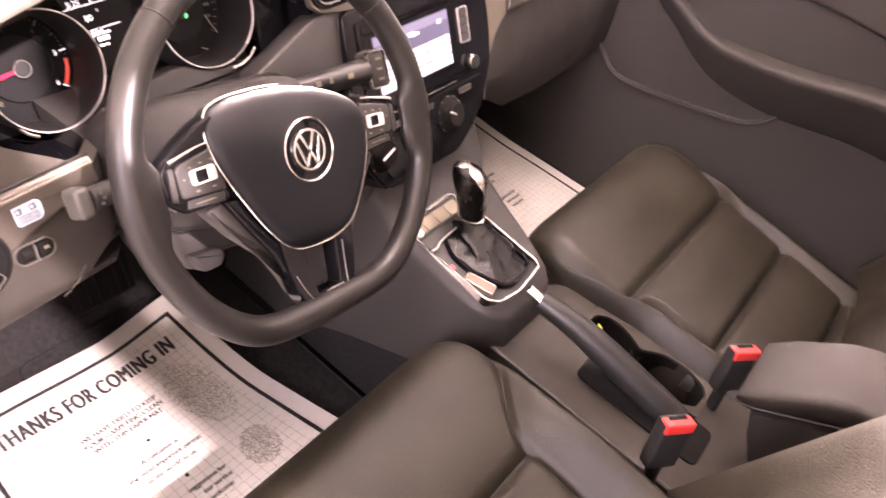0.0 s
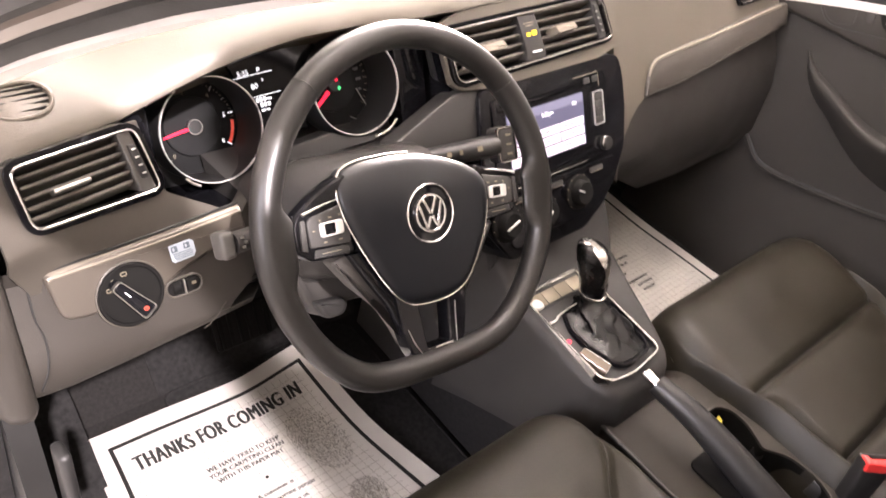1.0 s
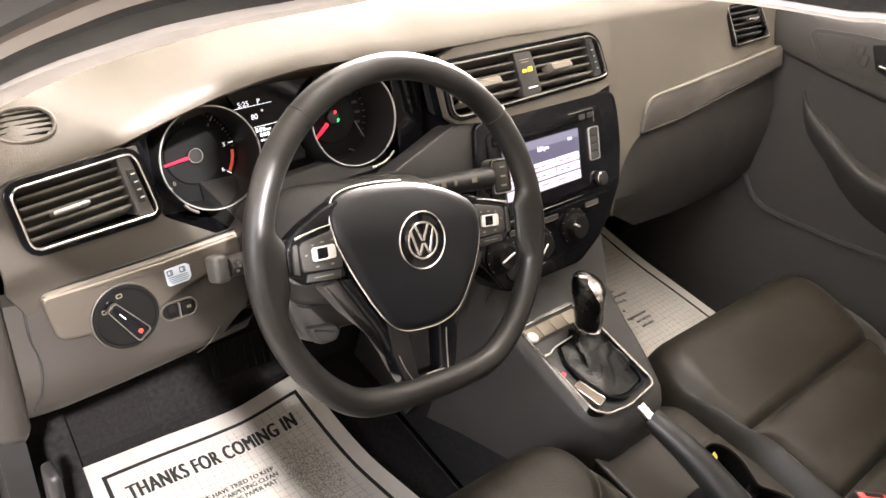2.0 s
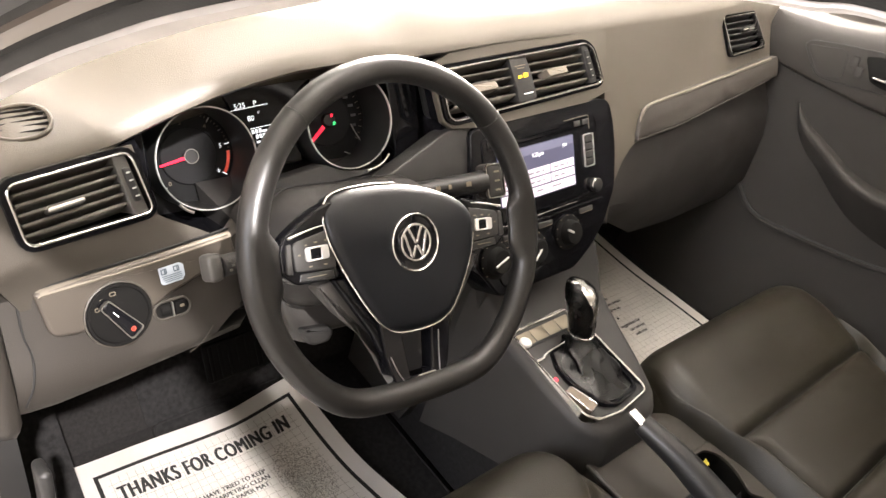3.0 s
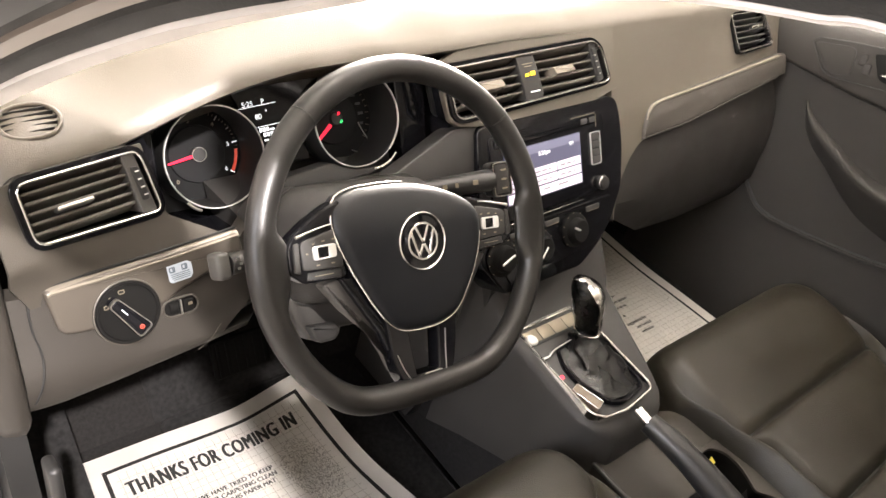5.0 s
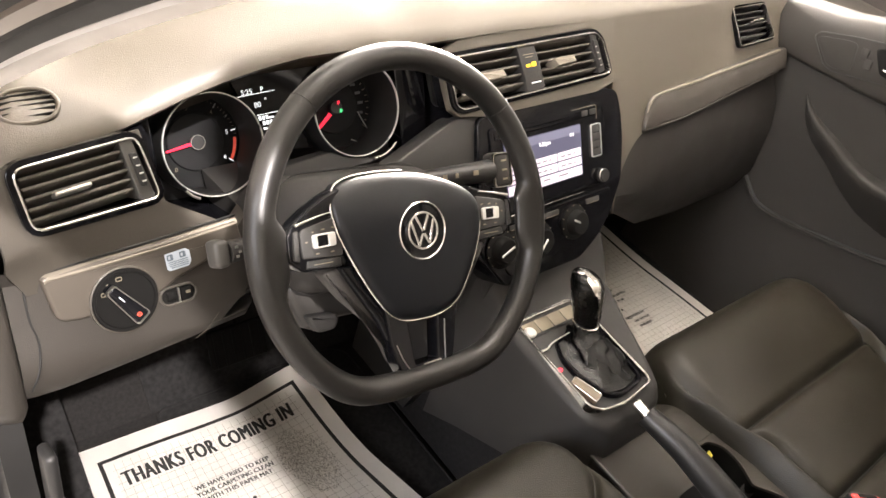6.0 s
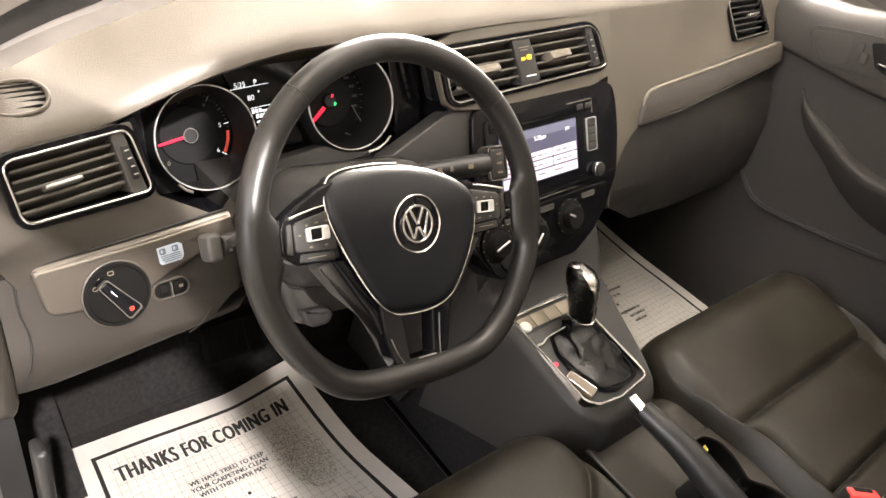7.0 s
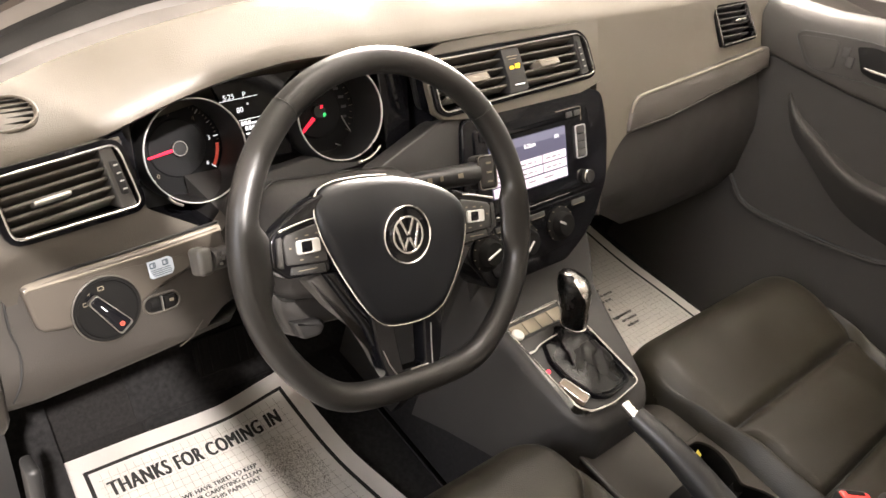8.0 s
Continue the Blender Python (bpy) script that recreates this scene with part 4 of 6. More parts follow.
for cx, cy, aim, r0, r1 in ((0.0360, -0.1000, 150, 0.004, 0.017), (-0.0400, -0.1070, 223, -0.004, 0.015), (-0.1140, -0.1010, 198, -0.012, 0.014)):
    k = part("climate_knob", turned(F_RAD @ pose(cx, cy, 0.003), [(0.0262, 0), (0.0262, 0.003), (0.0235, 0.0045), (0.0195, 0.0045), (0.0175, 0.014), (0.0155, 0.016), (0.001, 0.016)], 40), SWITCH, stack, "black climate knob")
    ca, sa = math.cos(radians(aim)), math.sin(radians(aim))
    part("pointer", box(F_RAD @ pose(cx + ca * (r0 + r1) / 2, cy + sa * (r0 + r1) / 2, 0.0192, 0, 0, aim), r1 - r0, 0.0030, 0.003, 0.001), BRIGHT, k, "chrome pointer")
    for j in range(9):
        a = radians(220 - 32 * j)
        part("mark", box(F_RAD @ pose(cx + 0.0262 * math.cos(a), cy + 0.0262 * math.sin(a), 0.0064), 0.0022, 0.0012, 0.0003, 0.0), PEWTER, k)
for bx in (-0.010, -0.080, 0.080):
    part("button", box(F_RAD @ pose(bx, -0.0760, 0.004), 0.030, 0.0075, 0.002, 0.001), DARK, stack)
    part("button_line", box(F_RAD @ pose(bx, -0.0795, 0.0052), 0.026, 0.0007, 0.0004, 0.0), PEWTER, stack)
# column of the stack down to the console
bm = bmesh.new()
loft(bm, [[(0.262, y, z), (0.49, y, z), (0.49, 0.3, z), (0.262, 0.3, z)] for y, z in ((0.19, 0.64), (0.14, 0.56), (0.08, 0.45), (0.065, 0.41), (0.07, 0.3), (0.14, 0.05))])
part("stack_body", bm, DARK, dash)

# glovebox side
bm = bmesh.new()
rows = []
for x in (0.50, 0.53, 0.6, 0.7, 0.85, 0.98, 1.07):
    zl = 0.628 + 0.02 * (x - 0.53) / 0.5
    o = face_off(x)
    up = interp(x, [(0.5, 0.085), (0.6, 0.075), (0.75, 0.0)])[0]
    rows.append([(x, face_y(x, zl) + 0.012, zl + 0.004), (x, face_y(x, zl) + 0.014, zl - 0.02), (x, face_y(x, 0.55) + 0.012, 0.555), (x, face_y(x, 0.5) + 0.02, 0.50), (x, 0.09 + o, 0.40 + up),
                 (x, 0.11 + o, 0.34 + up), (x, 0.18, 0.325 + up), (x, 0.35, 0.36 + up), (x, 0.35, zl)])
loft(bm, rows)
part("glovebox_lid", bm, GLOVE, dash, "glovebox lid in a tone darkened for its shade")
F_GL = frame_of((0.62, face_y(0.62, 0.6), 0.60), (1, 0.042, 0.055), LEAN)
ledge = spline([F_GL @ Vector(p) for p in ((-0.0275, 0.0050, 0.0055), (-0.0190, 0.0195, 0.0060), (0.0030, 0.0272, 0.0060), (0.080, 0.0285, 0.0060), (0.1637, 0.0298, 0.0060), (0.400, 0.0350, 0.0060))], 6)
bm = bmesh.new()
rows = []
for k in range(46):
    u = -0.036 + 0.464 * k / 45
    vt = interp(u, [(-0.036, -0.014), (-0.031, 0.0), (-0.020, 0.0195), (0.003, 0.0283), (0.163, 0.0308), (0.400, 0.0362), (0.428, 0.036)])[0]
    vb = interp(u, [(-0.036, -0.0225), (0.083, -0.0240), (0.270, -0.0120), (0.428, -0.003)])[0]
    h = vt - vb
    r = min(0.006, 0.4 * h)
    rows.append([F_GL @ Vector((u, v, n)) for v, n in ((vb, -0.012), (vb, 0.0045), (vb + 0.3 * r, 0.006), (vb + r, 0.0066), (vb + 0.5 * h, 0.0076), (vt - r, 0.0070), (vt - 0.35 * r, 0.0052), (vt, 0.001), (vt, -0.012))])
loft(bm, rows)
part("glovebox_trim", bm, GLOVE_TRIM_SHADED, dash, "rounded trim panel over the glovebox")
# Paler than the trim below: the lit top edge is painted on.
part("ledge", tube(ledge, lambda f: 0.0008 + 0.0018 * min(1, 5 * f), 10), TRIM, dash, "ledge over the glovebox with a painted highlight")
low_edge = [F_GL @ Vector(p) for p in ((-0.037, -0.0225, 0.0055), (0.083, -0.0240, 0.0060), (0.270, -0.0122, 0.0060), (0.400, -0.0050, 0.0050))]
part("trim_edge", tube(low_edge, 0.0009, 8), GLOVE_TRIM_SHADED, dash)
part("glovebox_gap", tube([p + Vector((0, 0.004, -0.004)) for p in low_edge], 0.002, 8), BLACK, dash)

# ---- steering wheel ----
wheel = thing("steering_wheel", F_WH.translation, "black leather flat-bottomed steering wheel with chrome trim", "steering wheel")
F_WN = F_WH.to_3x3() @ Vector((0, 0, 1))


def rim_centre(a):
    """A point of the rim's middle line: a circle with a flattened bottom."""
    u, v = 0.1695 * math.cos(a), 0.1695 * math.sin(a)
    if v < -0.13:
        v = -0.13 - 0.0245 * math.tanh((-0.13 - v) / 0.0245)
    return Vector((u, v, 0))


def rim_body():
    bm = bmesh.new()
    rings = []
    n = 168
    for i in range(n):
        p = rim_centre(2 * math.pi * i / n)
        t = (rim_centre(2 * math.pi * (i + 1) / n) - rim_centre(2 * math.pi * (i - 1) / n)).normalized()
        out = Vector((t.y, -t.x, 0))
        # thumb rests swell inwards beside the spokes
        rest = interp(p.y, [(-0.050, 0.0), (-0.022, 1.0), (0.018, 1.0), (0.036, 0.0)])[0] if abs(p.x) > 0.1 else 0.0
        low = interp(p.y, [(-0.15, 1.0), (-0.11, 0.0)])[0]
        ring = []
        for k in range(28):
            b = 2 * math.pi * k / 28
            c, s = math.cos(b), math.sin(b)
            r, d = 0.0132 * c, 0.0142 * s
            if c < 0:
                r *= 1 + rest * 0.95 + 0.12 * low
                d *= 1 - 0.35 * rest * abs(c) ** 1.5
            ring.append(F_WH @ (p + out * r + Vector((0, 0, d))))
        rings.append(ring)
    loft(bm, rings + [rings[0]], cap=False)
    bmesh.ops.remove_doubles(bm, verts=bm.verts[:], dist=1e-6)
    return bm


rim = part("rim", rim_body(), RIM_LEATHER, wheel, "black leather rim")
for a in (131.5, 43):
    C = [F_WH @ Vector(((0.1695 + 0.0134 * math.cos(b)) * math.cos(radians(a)), (0.1695 + 0.0134 * math.cos(b)) * math.sin(radians(a)), 0.0144 * math.sin(b)))
         for b in [2 * math.pi * k / 24 for k in range(24)]]
    part("seam", tube(C, 0.0006, 5, closed=True), BLACK, rim)

COVER_OUT = [(-0.030, 0.0595), (-0.064, 0.0580), (-0.0826, 0.0524), (-0.0897, 0.0411), (-0.0915, 0.0299), (-0.0902, 0.0151), (-0.0845, -0.0017), (-0.0735, -0.0249), (-0.0585, -0.0521),
             (-0.0435, -0.0733), (-0.034, -0.0820), (-0.024, -0.0870), (-0.0065, -0.0893), (0.0156, -0.0893), (0.031, -0.0868), (0.0465, -0.0800), (0.0602, -0.0630), (0.073, -0.0420),
             (0.084, -0.018), (0.0885, 0.004), (0.0870, 0.0180), (0.0790, 0.0295), (0.0600, 0.0410), (0.033, 0.0510), (0.004, 0.0575)]
cover_out = rounded(COVER_OUT, 0.008, 2)


def dome(M, outline, n0, steps, bulge):
    """A padded cover: the outline shrinking to its middle, lifted by bulge."""
    bm = bmesh.new()
    rings = [[M @ Vector((x, y, n0)) for x, y in outline]]
    cx = sum(p[0] for p in outline) / len(outline)
    cy = sum(p[1] for p in outline) / len(outline)
    for s in steps:
        ring = [(cx + (x - cx) * s, cy + (y - cy) * s) for x, y in outline]
        rings.append([M @ Vector((x, y, bulge(x, y, s))) for x, y in ring])
    return loft(bm, rings)


def cover_lift(x, y, s):
    edge = 0.0065 * math.sqrt(max(0.0, 1 - max(0.0, (s - 0.86) / 0.14) ** 2))
    fall = 0.010 * max(0.0, (y - 0.012) / 0.045) ** 1.6
    return -0.0015 + edge + 0.0075 * max(0.0, 1 - (x / 0.095) ** 2 - ((y + 0.01) / 0.105) ** 2) - fall


part("airbag_cover", dome(F_WH, cover_out, -0.022, [1.0, 0.997, 0.99, 0.978, 0.96, 0.935, 0.90, 0.86, 0.78, 0.68, 0.55, 0.42, 0.3, 0.15, 0.03], cover_lift), COVER, wheel, "black padded airbag cover")
line = [p for p in shrink(cover_out, -0.0012) if not (p[0] > 0.0 and p[1] > 0.0)]
start = next(k for k in range(len(line)) if line[k - 1][0] > 0.05 and line[k][0] < 0)
line = line[start:] + line[:start]
line = [F_WH @ Vector((u, v, cover_lift(u, v, 1.0) + 0.0006)) for u, v in line]
part("chrome_trim", tube(line, 0.0012, 8, up=F_WN), CHROME, wheel, "thin chrome outline")

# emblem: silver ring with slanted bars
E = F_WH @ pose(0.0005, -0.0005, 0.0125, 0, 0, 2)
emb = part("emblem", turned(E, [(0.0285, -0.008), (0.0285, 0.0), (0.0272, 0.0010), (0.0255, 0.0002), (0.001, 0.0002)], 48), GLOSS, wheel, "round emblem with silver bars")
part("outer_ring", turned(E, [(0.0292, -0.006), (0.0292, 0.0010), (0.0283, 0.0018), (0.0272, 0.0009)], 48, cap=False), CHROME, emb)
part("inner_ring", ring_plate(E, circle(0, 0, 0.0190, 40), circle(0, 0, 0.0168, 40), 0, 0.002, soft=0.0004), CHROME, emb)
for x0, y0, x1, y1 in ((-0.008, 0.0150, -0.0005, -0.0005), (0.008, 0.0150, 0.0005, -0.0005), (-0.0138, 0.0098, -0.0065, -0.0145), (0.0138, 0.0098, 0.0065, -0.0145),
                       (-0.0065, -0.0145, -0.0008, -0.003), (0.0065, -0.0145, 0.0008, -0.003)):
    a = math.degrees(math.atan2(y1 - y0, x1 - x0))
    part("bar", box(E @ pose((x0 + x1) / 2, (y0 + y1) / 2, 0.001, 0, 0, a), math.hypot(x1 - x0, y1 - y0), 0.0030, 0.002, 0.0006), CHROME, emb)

# spokes
for s in (-1, 1):
    top = 0.050 if s < 0 else 0.036
    out = [(s * u, v) for u, v in ((0.080, top), (0.098, top - 0.006), (0.1175, 0.0335 if s < 0 else 0.0265), (0.134, 0.0222), (0.141, 0.012), (0.141, -0.012), (0.126, -0.0235), (0.080, -0.0240), (0.070, 0.0))]
    out = out if s > 0 else out[::-1]
    sp = part("spoke", plate(F_WH, rounded(out, 0.004), -0.020, -0.0035, 0.003), GLOSS, wheel, "gloss black spoke with buttons")
    pad = [(s * u, v) for u, v in ((0.086, 0.0245), (0.1245, 0.0168), (0.1285, 0.0130), (0.1275, -0.0105), (0.0845, -0.0125))]
    part("button_pad", plate(F_WH, rounded(pad if s > 0 else pad[::-1], 0.003), -0.005, -0.0008, 0.0012), DARK, sp, "black button pad")
    rim_edge = [(s * u, v) for u, v in ((0.1295, 0.0160), (0.1345, 0.0150), (0.1365, -0.0110), (0.1300, -0.0130))]
    part("side_key", plate(F_WH, rounded(rim_edge if s > 0 else rim_edge[::-1], 0.0015), -0.005, -0.001, 0.001), DARK, sp)
    part("button_frame", ring_plate(F_WH @ pose(s * 0.1045, 0.0042, -0.001, 0, 0, -s * 1.5), rrect(0, 0, 0.0245, 0.0128, 0.0024), rrect(-0.0016, 0, 0.0112, 0.0100, 0.001), 0, 0.0028, soft=0.0006), BRIGHT, sp, "chrome button")
    part("button", box(F_WH @ pose(s * 0.1045 - 0.0016, 0.0042, 0.0), 0.0108, 0.0098, 0.003, 0.0008), GLOSS, sp)
    for dx, dy, w in ((0.1225, 0.0045, 0.0022), (0.0935, 0.0148, 0.003), (0.1045, 0.0142, 0.0035), (0.1150, 0.0128, 0.0022), (0.0960, -0.0073, 0.0035), (0.1120, -0.0073, 0.0035)):
        part("mark", box(F_WH @ pose(s * dx, dy, -0.0006), w, 0.0013, 0.0004, 0.0), PEWTER, sp)
    rock = [(s * u, v) for u, v in ((0.087, -0.0142), (0.1225, -0.0128), (0.1245, -0.0205), (0.0865, -0.0230))]
    lr = part("lower_rocker", plate(F_WH, rounded(rock if s > 0 else rock[::-1], 0.0015), -0.010, -0.002, 0.0012), BLACK, sp)
    part("rocker_line", box(F_WH @ pose(s * 0.106, -0.0172, -0.0018), 0.020, 0.0007, 0.0004, 0.0), PEWTER, lr)
    acc = spline([F_WH @ Vector((s * u, v, n)) for u, v, n in ((0.0915, 0.0287, -0.0025), (0.105, 0.0268, -0.002), (0.120, 0.0236, -0.0015), (0.1325, 0.0206, -0.0005))], 5)
    part("chrome_accent", tube(acc, lambda f: 0.0004 + 0.0011 * f, 8), SATIN, sp, "slim satin accent")
    # grey back of the wheel, showing beside the lower spoke
    back = [(s * u, v) for u, v in ((0.104, -0.0286), (0.0826, -0.057), (0.0532, -0.0865), (0.040, -0.110), (0.0297, -0.1342), (0.020, -0.120), (0.026, -0.085), (0.060, -0.040), (0.080, -0.024))]
    part("back_arm", plate(F_WH, rounded(back if s < 0 else back[::-1], 0.004), -0.026, -0.010, 0.003), ARM_GREY, wheel, "satin grey back of the spoke")
    arm = [(s * u, v) for u, v in ((0.0885, -0.0245), (0.0815, -0.036), (0.0640, -0.0635), (0.0500, -0.0850), (0.0420, -0.1060), (0.030, -0.100), (0.040, -0.070), (0.060, -0.040), (0.072, -0.0245))]
    part("spoke_arm", plate(F_WH, rounded(arm if s < 0 else arm[::-1], 0.003), -0.012, -0.0025, 0.002), GLOSS, wheel, "gloss black arm beside the cover")

spoke_out = rounded([(-0.0445, -0.070), (-0.0405, -0.108), (-0.034, -0.134), (-0.0255, -0.1475), (-0.012, -0.1540), (0.014, -0.1548), (0.0285, -0.1490), (0.0375, -0.136), (0.0430, -0.108), (0.0455, -0.070)], 0.006, 4)
spoke_hole = rounded([(-0.0195, -0.084), (0.0200, -0.084), (0.0165, -0.1365), (-0.0125, -0.1365)], 0.003, 4)
dense_out = densify(spoke_out, 2)
low = part("lower_spoke", ring_plate(F_WH, dense_out, ray_outline(spoke_hole, (0.001, -0.112), dense_out), -0.017, 0.0015, soft=0.0015), GLOSS, wheel, "gloss black lower spoke with an open window")
part("edge", tube(spline([F_WH @ Vector((0.0277, -0.096, 0.0022)), F_WH @ Vector((0.0262, -0.113, 0.0022)), F_WH @ Vector((0.0250, -0.138, 0.0022))], 4), 0.0007, 6), SATIN, low)
part("edge", tube(spline([F_WH @ Vector((-0.0352, -0.1106, 0.0020)), F_WH @ Vector((-0.0286, -0.1266, 0.0020)), F_WH @ Vector((-0.0208, -0.1391, 0.0018))], 4), 0.0006, 6), SATIN, low)
part("edge", tube([F_WH @ Vector((-0.0031, -0.1372, 0.0020)), F_WH @ Vector((0.0194, -0.1373, 0.0020))], 0.0008, 6), SATIN, low)
part("edge", tube([F_WH @ Vector((-0.0070, -0.1391, 0.0020)), F_WH @ Vector((-0.0047, -0.1450, 0.0018))], 0.0006, 6), SATIN, low)
part("hub_back", turned(F_WH @ pose(0, 0, -0.10), [(0.045, 0), (0.05, 0.05), (0.056, 0.07), (0.04, 0.078)], 32), BLACK, wheel)

# column with stalks
col = thing("steering_column", F_WH @ Vector((0, -0.03, -0.12)), "dark grey plastic steering column cover with stalks", "steering column")
bm = bmesh.new()
rows = []
for n, w, up, dn in ((-0.045, 0.060, 0.030, 0.045), (-0.052, 0.075, 0.045, 0.055), (-0.075, 0.092, 0.060, 0.060), (-0.13, 0.098, 0.062, 0.065), (-0.20, 0.095, 0.055, 0.065)):
    cy = (up - dn) / 2
    rows.append([F_WH @ Vector((x, y, n)) for x, y in rrect(0, cy, 2 * w, up + dn, 0.034, 6)])
loft(bm, rows)
part("shroud", bm, GLOVE, col, angle=50)
part("shroud_gap", tube([F_WH @ Vector((x, y, -0.1)) for x, y in rrect(0, 0, 0.1975, 0.1275, 0.034, 6)], 0.0009, 6, closed=True), BLACK, col)
part("lower_cover", plate(F_WH, rounded([(-0.084, -0.030), (-0.0865, -0.0608), (-0.079, -0.0835), (-0.0665, -0.1055), (-0.048, -0.1045), (-0.030, -0.098), (0.055, -0.10), (0.06, -0.03)], 0.008), -0.2, -0.11, 0.008), ARM_GREY, col, "grey lower column cover")
part("height_lever", plate(F_WH, rounded([(-0.0775, -0.084), (-0.043, -0.0865), (-0.0385, -0.0935), (-0.045, -0.1045), (-0.0665, -0.1050)], 0.006), -0.105, -0.092, 0.004), DARK, col, "black column height lever")
UP = F_WH.to_3x3() @ Vector((0, 1, 0))
# washer stalk with a flat end block
a, b = F_WH @ Vector((0.060, 0.040, -0.098)), F_WH @ Vector((0.180, 0.0448, -0.076))
st = part("stalk", tube(spline([a, a.lerp(b, 0.3), a.lerp(b, 0.7), b], 4), lambda f: 0.0125 + 0.0035 * f, 18, flat=0.85, up=UP), BLACK, col, "black washer stalk")
M = frame_of(F_WH @ Vector((0.1915, 0.0448, -0.0755)), (b - a), UP)
tip = part("tip", box(M, 0.026, 0.0415, 0.026, 0.006), GLOVE, st, "flat stalk end")
part("tip_edge", ring_plate(M @ pose(0, 0, 0.0125), rrect(0, 0, 0.0255, 0.041, 0.005), rrect(0, 0, 0.0235, 0.039, 0.0042), -0.004, 0.0012), SATIN, tip, "satin edge")
for k in range(3):
    part("mark", box(M @ pose(0.002, -0.011 + 0.011 * k, 0.0135), 0.007, 0.0022, 0.0006, 0.0), PEWTER, tip)
for f, w in ((0.42, 0.006), (0.55, 0.004), (0.76, 0.007)):
    P = frame_of(a.lerp(b, f), (b - a), UP)
    part("mark", box(P @ pose(0, 0.001, 0.0148 + 0.001 * f), w, 0.0055, 0.0006, 0.0), PEWTER, st)
# indicator stalk with a pale end
a, b = F_WH @ Vector((-0.060, 0.004, -0.095)), F_WH @ Vector((-0.165, -0.003, -0.078))
st = part("stalk", tube(spline([a, a.lerp(b, 0.3), a.lerp(b, 0.7), b], 4), lambda f: 0.009 + 0.003 * f, 18, flat=0.9, up=UP), GLOVE, col, "black indicator stalk")
M = frame_of(F_WH @ Vector((-0.1735, -0.0025, -0.0765)), (a - b), UP)
part("tip", box(M, 0.0150, 0.0265, 0.020, 0.0045), GREY_TIP, st, "grey stalk end")
for dx, dy in ((0.0135, 0.004), (0.0165, -0.001), (0.0135, -0.005)):
    part("mark", box(M @ pose(dx, dy, 0.0115), 0.0035, 0.0024, 0.0006, 0.0), SATIN, st)
pocket_ = part("key_recess", ring_plate(F_CV, rrect(-0.1140, -0.0860, 0.034, 0.050, 0.006), rrect(-0.1140, -0.0860, 0.027, 0.043, 0.005), -0.040, -0.0085, soft=0.001), GLOVE, col, "ignition recess")
part("recess_floor", plate(F_CV, rrect(-0.1140, -0.0860, 0.028, 0.044, 0.005), -0.042, -0.030), GLOSS, pocket_)
part("key_slot", turned(F_CV @ pose(-0.1175, -0.0895, -0.031), [(0.0085, 0), (0.0085, 0.006), (0.007, 0.0075), (0.0045, 0.004), (0.001, 0.004)], 28), SATIN, pocket_, "ignition key slot")

# ---- pedals and kick panel ----
mat_out = rounded([(-0.088, -0.45), (-0.090, 0.28), (-0.089, 0.352), (0.25, 0.352), (0.279, 0.33), (0.280, -0.45)][::-1], 0.02, 4)
fm = thing("floor_mat", (0.09, 0.1, -0.01), "black carpet floor mat under the paper mat", "floor mat")
part("mat", plate(Matrix.Translation((0, 0, -0.01)), mat_out, 0.0, 0.010, 0.002), CARPET, fm)
part("binding", tube([Vector((x, y, -0.001)) for x, y in mat_out], 0.0028, 8, closed=True), CARPET, fm, "black sewn edge")
ped = thing("brake_pedal", (0.03, 0.36, 0.12), "black rubber brake pedal above the carpet", "pedal")
Pm = frame_of((0.035, 0.33, 0.135), (1, 0, 0), (0, 0.55, 0.83))
pd = part("pad", box(Pm, 0.10, 0.065, 0.012, 0.006), SWITCH, ped)
for k in range(6):
    part("rib", box(Pm @ pose(-0.04 + 0.016 * k, 0, 0.007), 0.005, 0.055, 0.004, 0.001), SWITCH, pd)
part("arm", tube([(0.035, 0.345, 0.14), (0.035, 0.42, 0.25), (0.035, 0.46, 0.42)], 0.009, 8), SWITCH, ped)
rest = thing("foot_rest", (-0.25, 0.36, 0.0), "black carpeted foot rest beside the pedals", "foot rest")
part("wedge", loft(bmesh.new(), [[(x, 0.20, 0.0), (x, 0.50, 0.20), (x, 0.53, 0.20), (x, 0.53, -0.01)] for x in (-0.335, -0.232)]), CARPET, rest)
kick = thing("kick_panel", (-0.36, 0.1, 0.2), "dark kick panel with bonnet release lever", "trim panel")
part("panel", loft(bmesh.new(), [[(x, -0.1, -0.02), (x, 0.02, 0.30), (x, 0.10, 0.46), (x, 0.5, 0.46), (x, 0.5, -0.02)] for x in (-0.375, -0.35)]), BLACK, kick)
part("lever", box(frame_of((-0.343, 0.035, 0.40), (0, 0.25, 0.97), (0, 0.97, -0.25)), 0.09, 0.03, 0.012, 0.006), BLACK, kick, "black release lever")

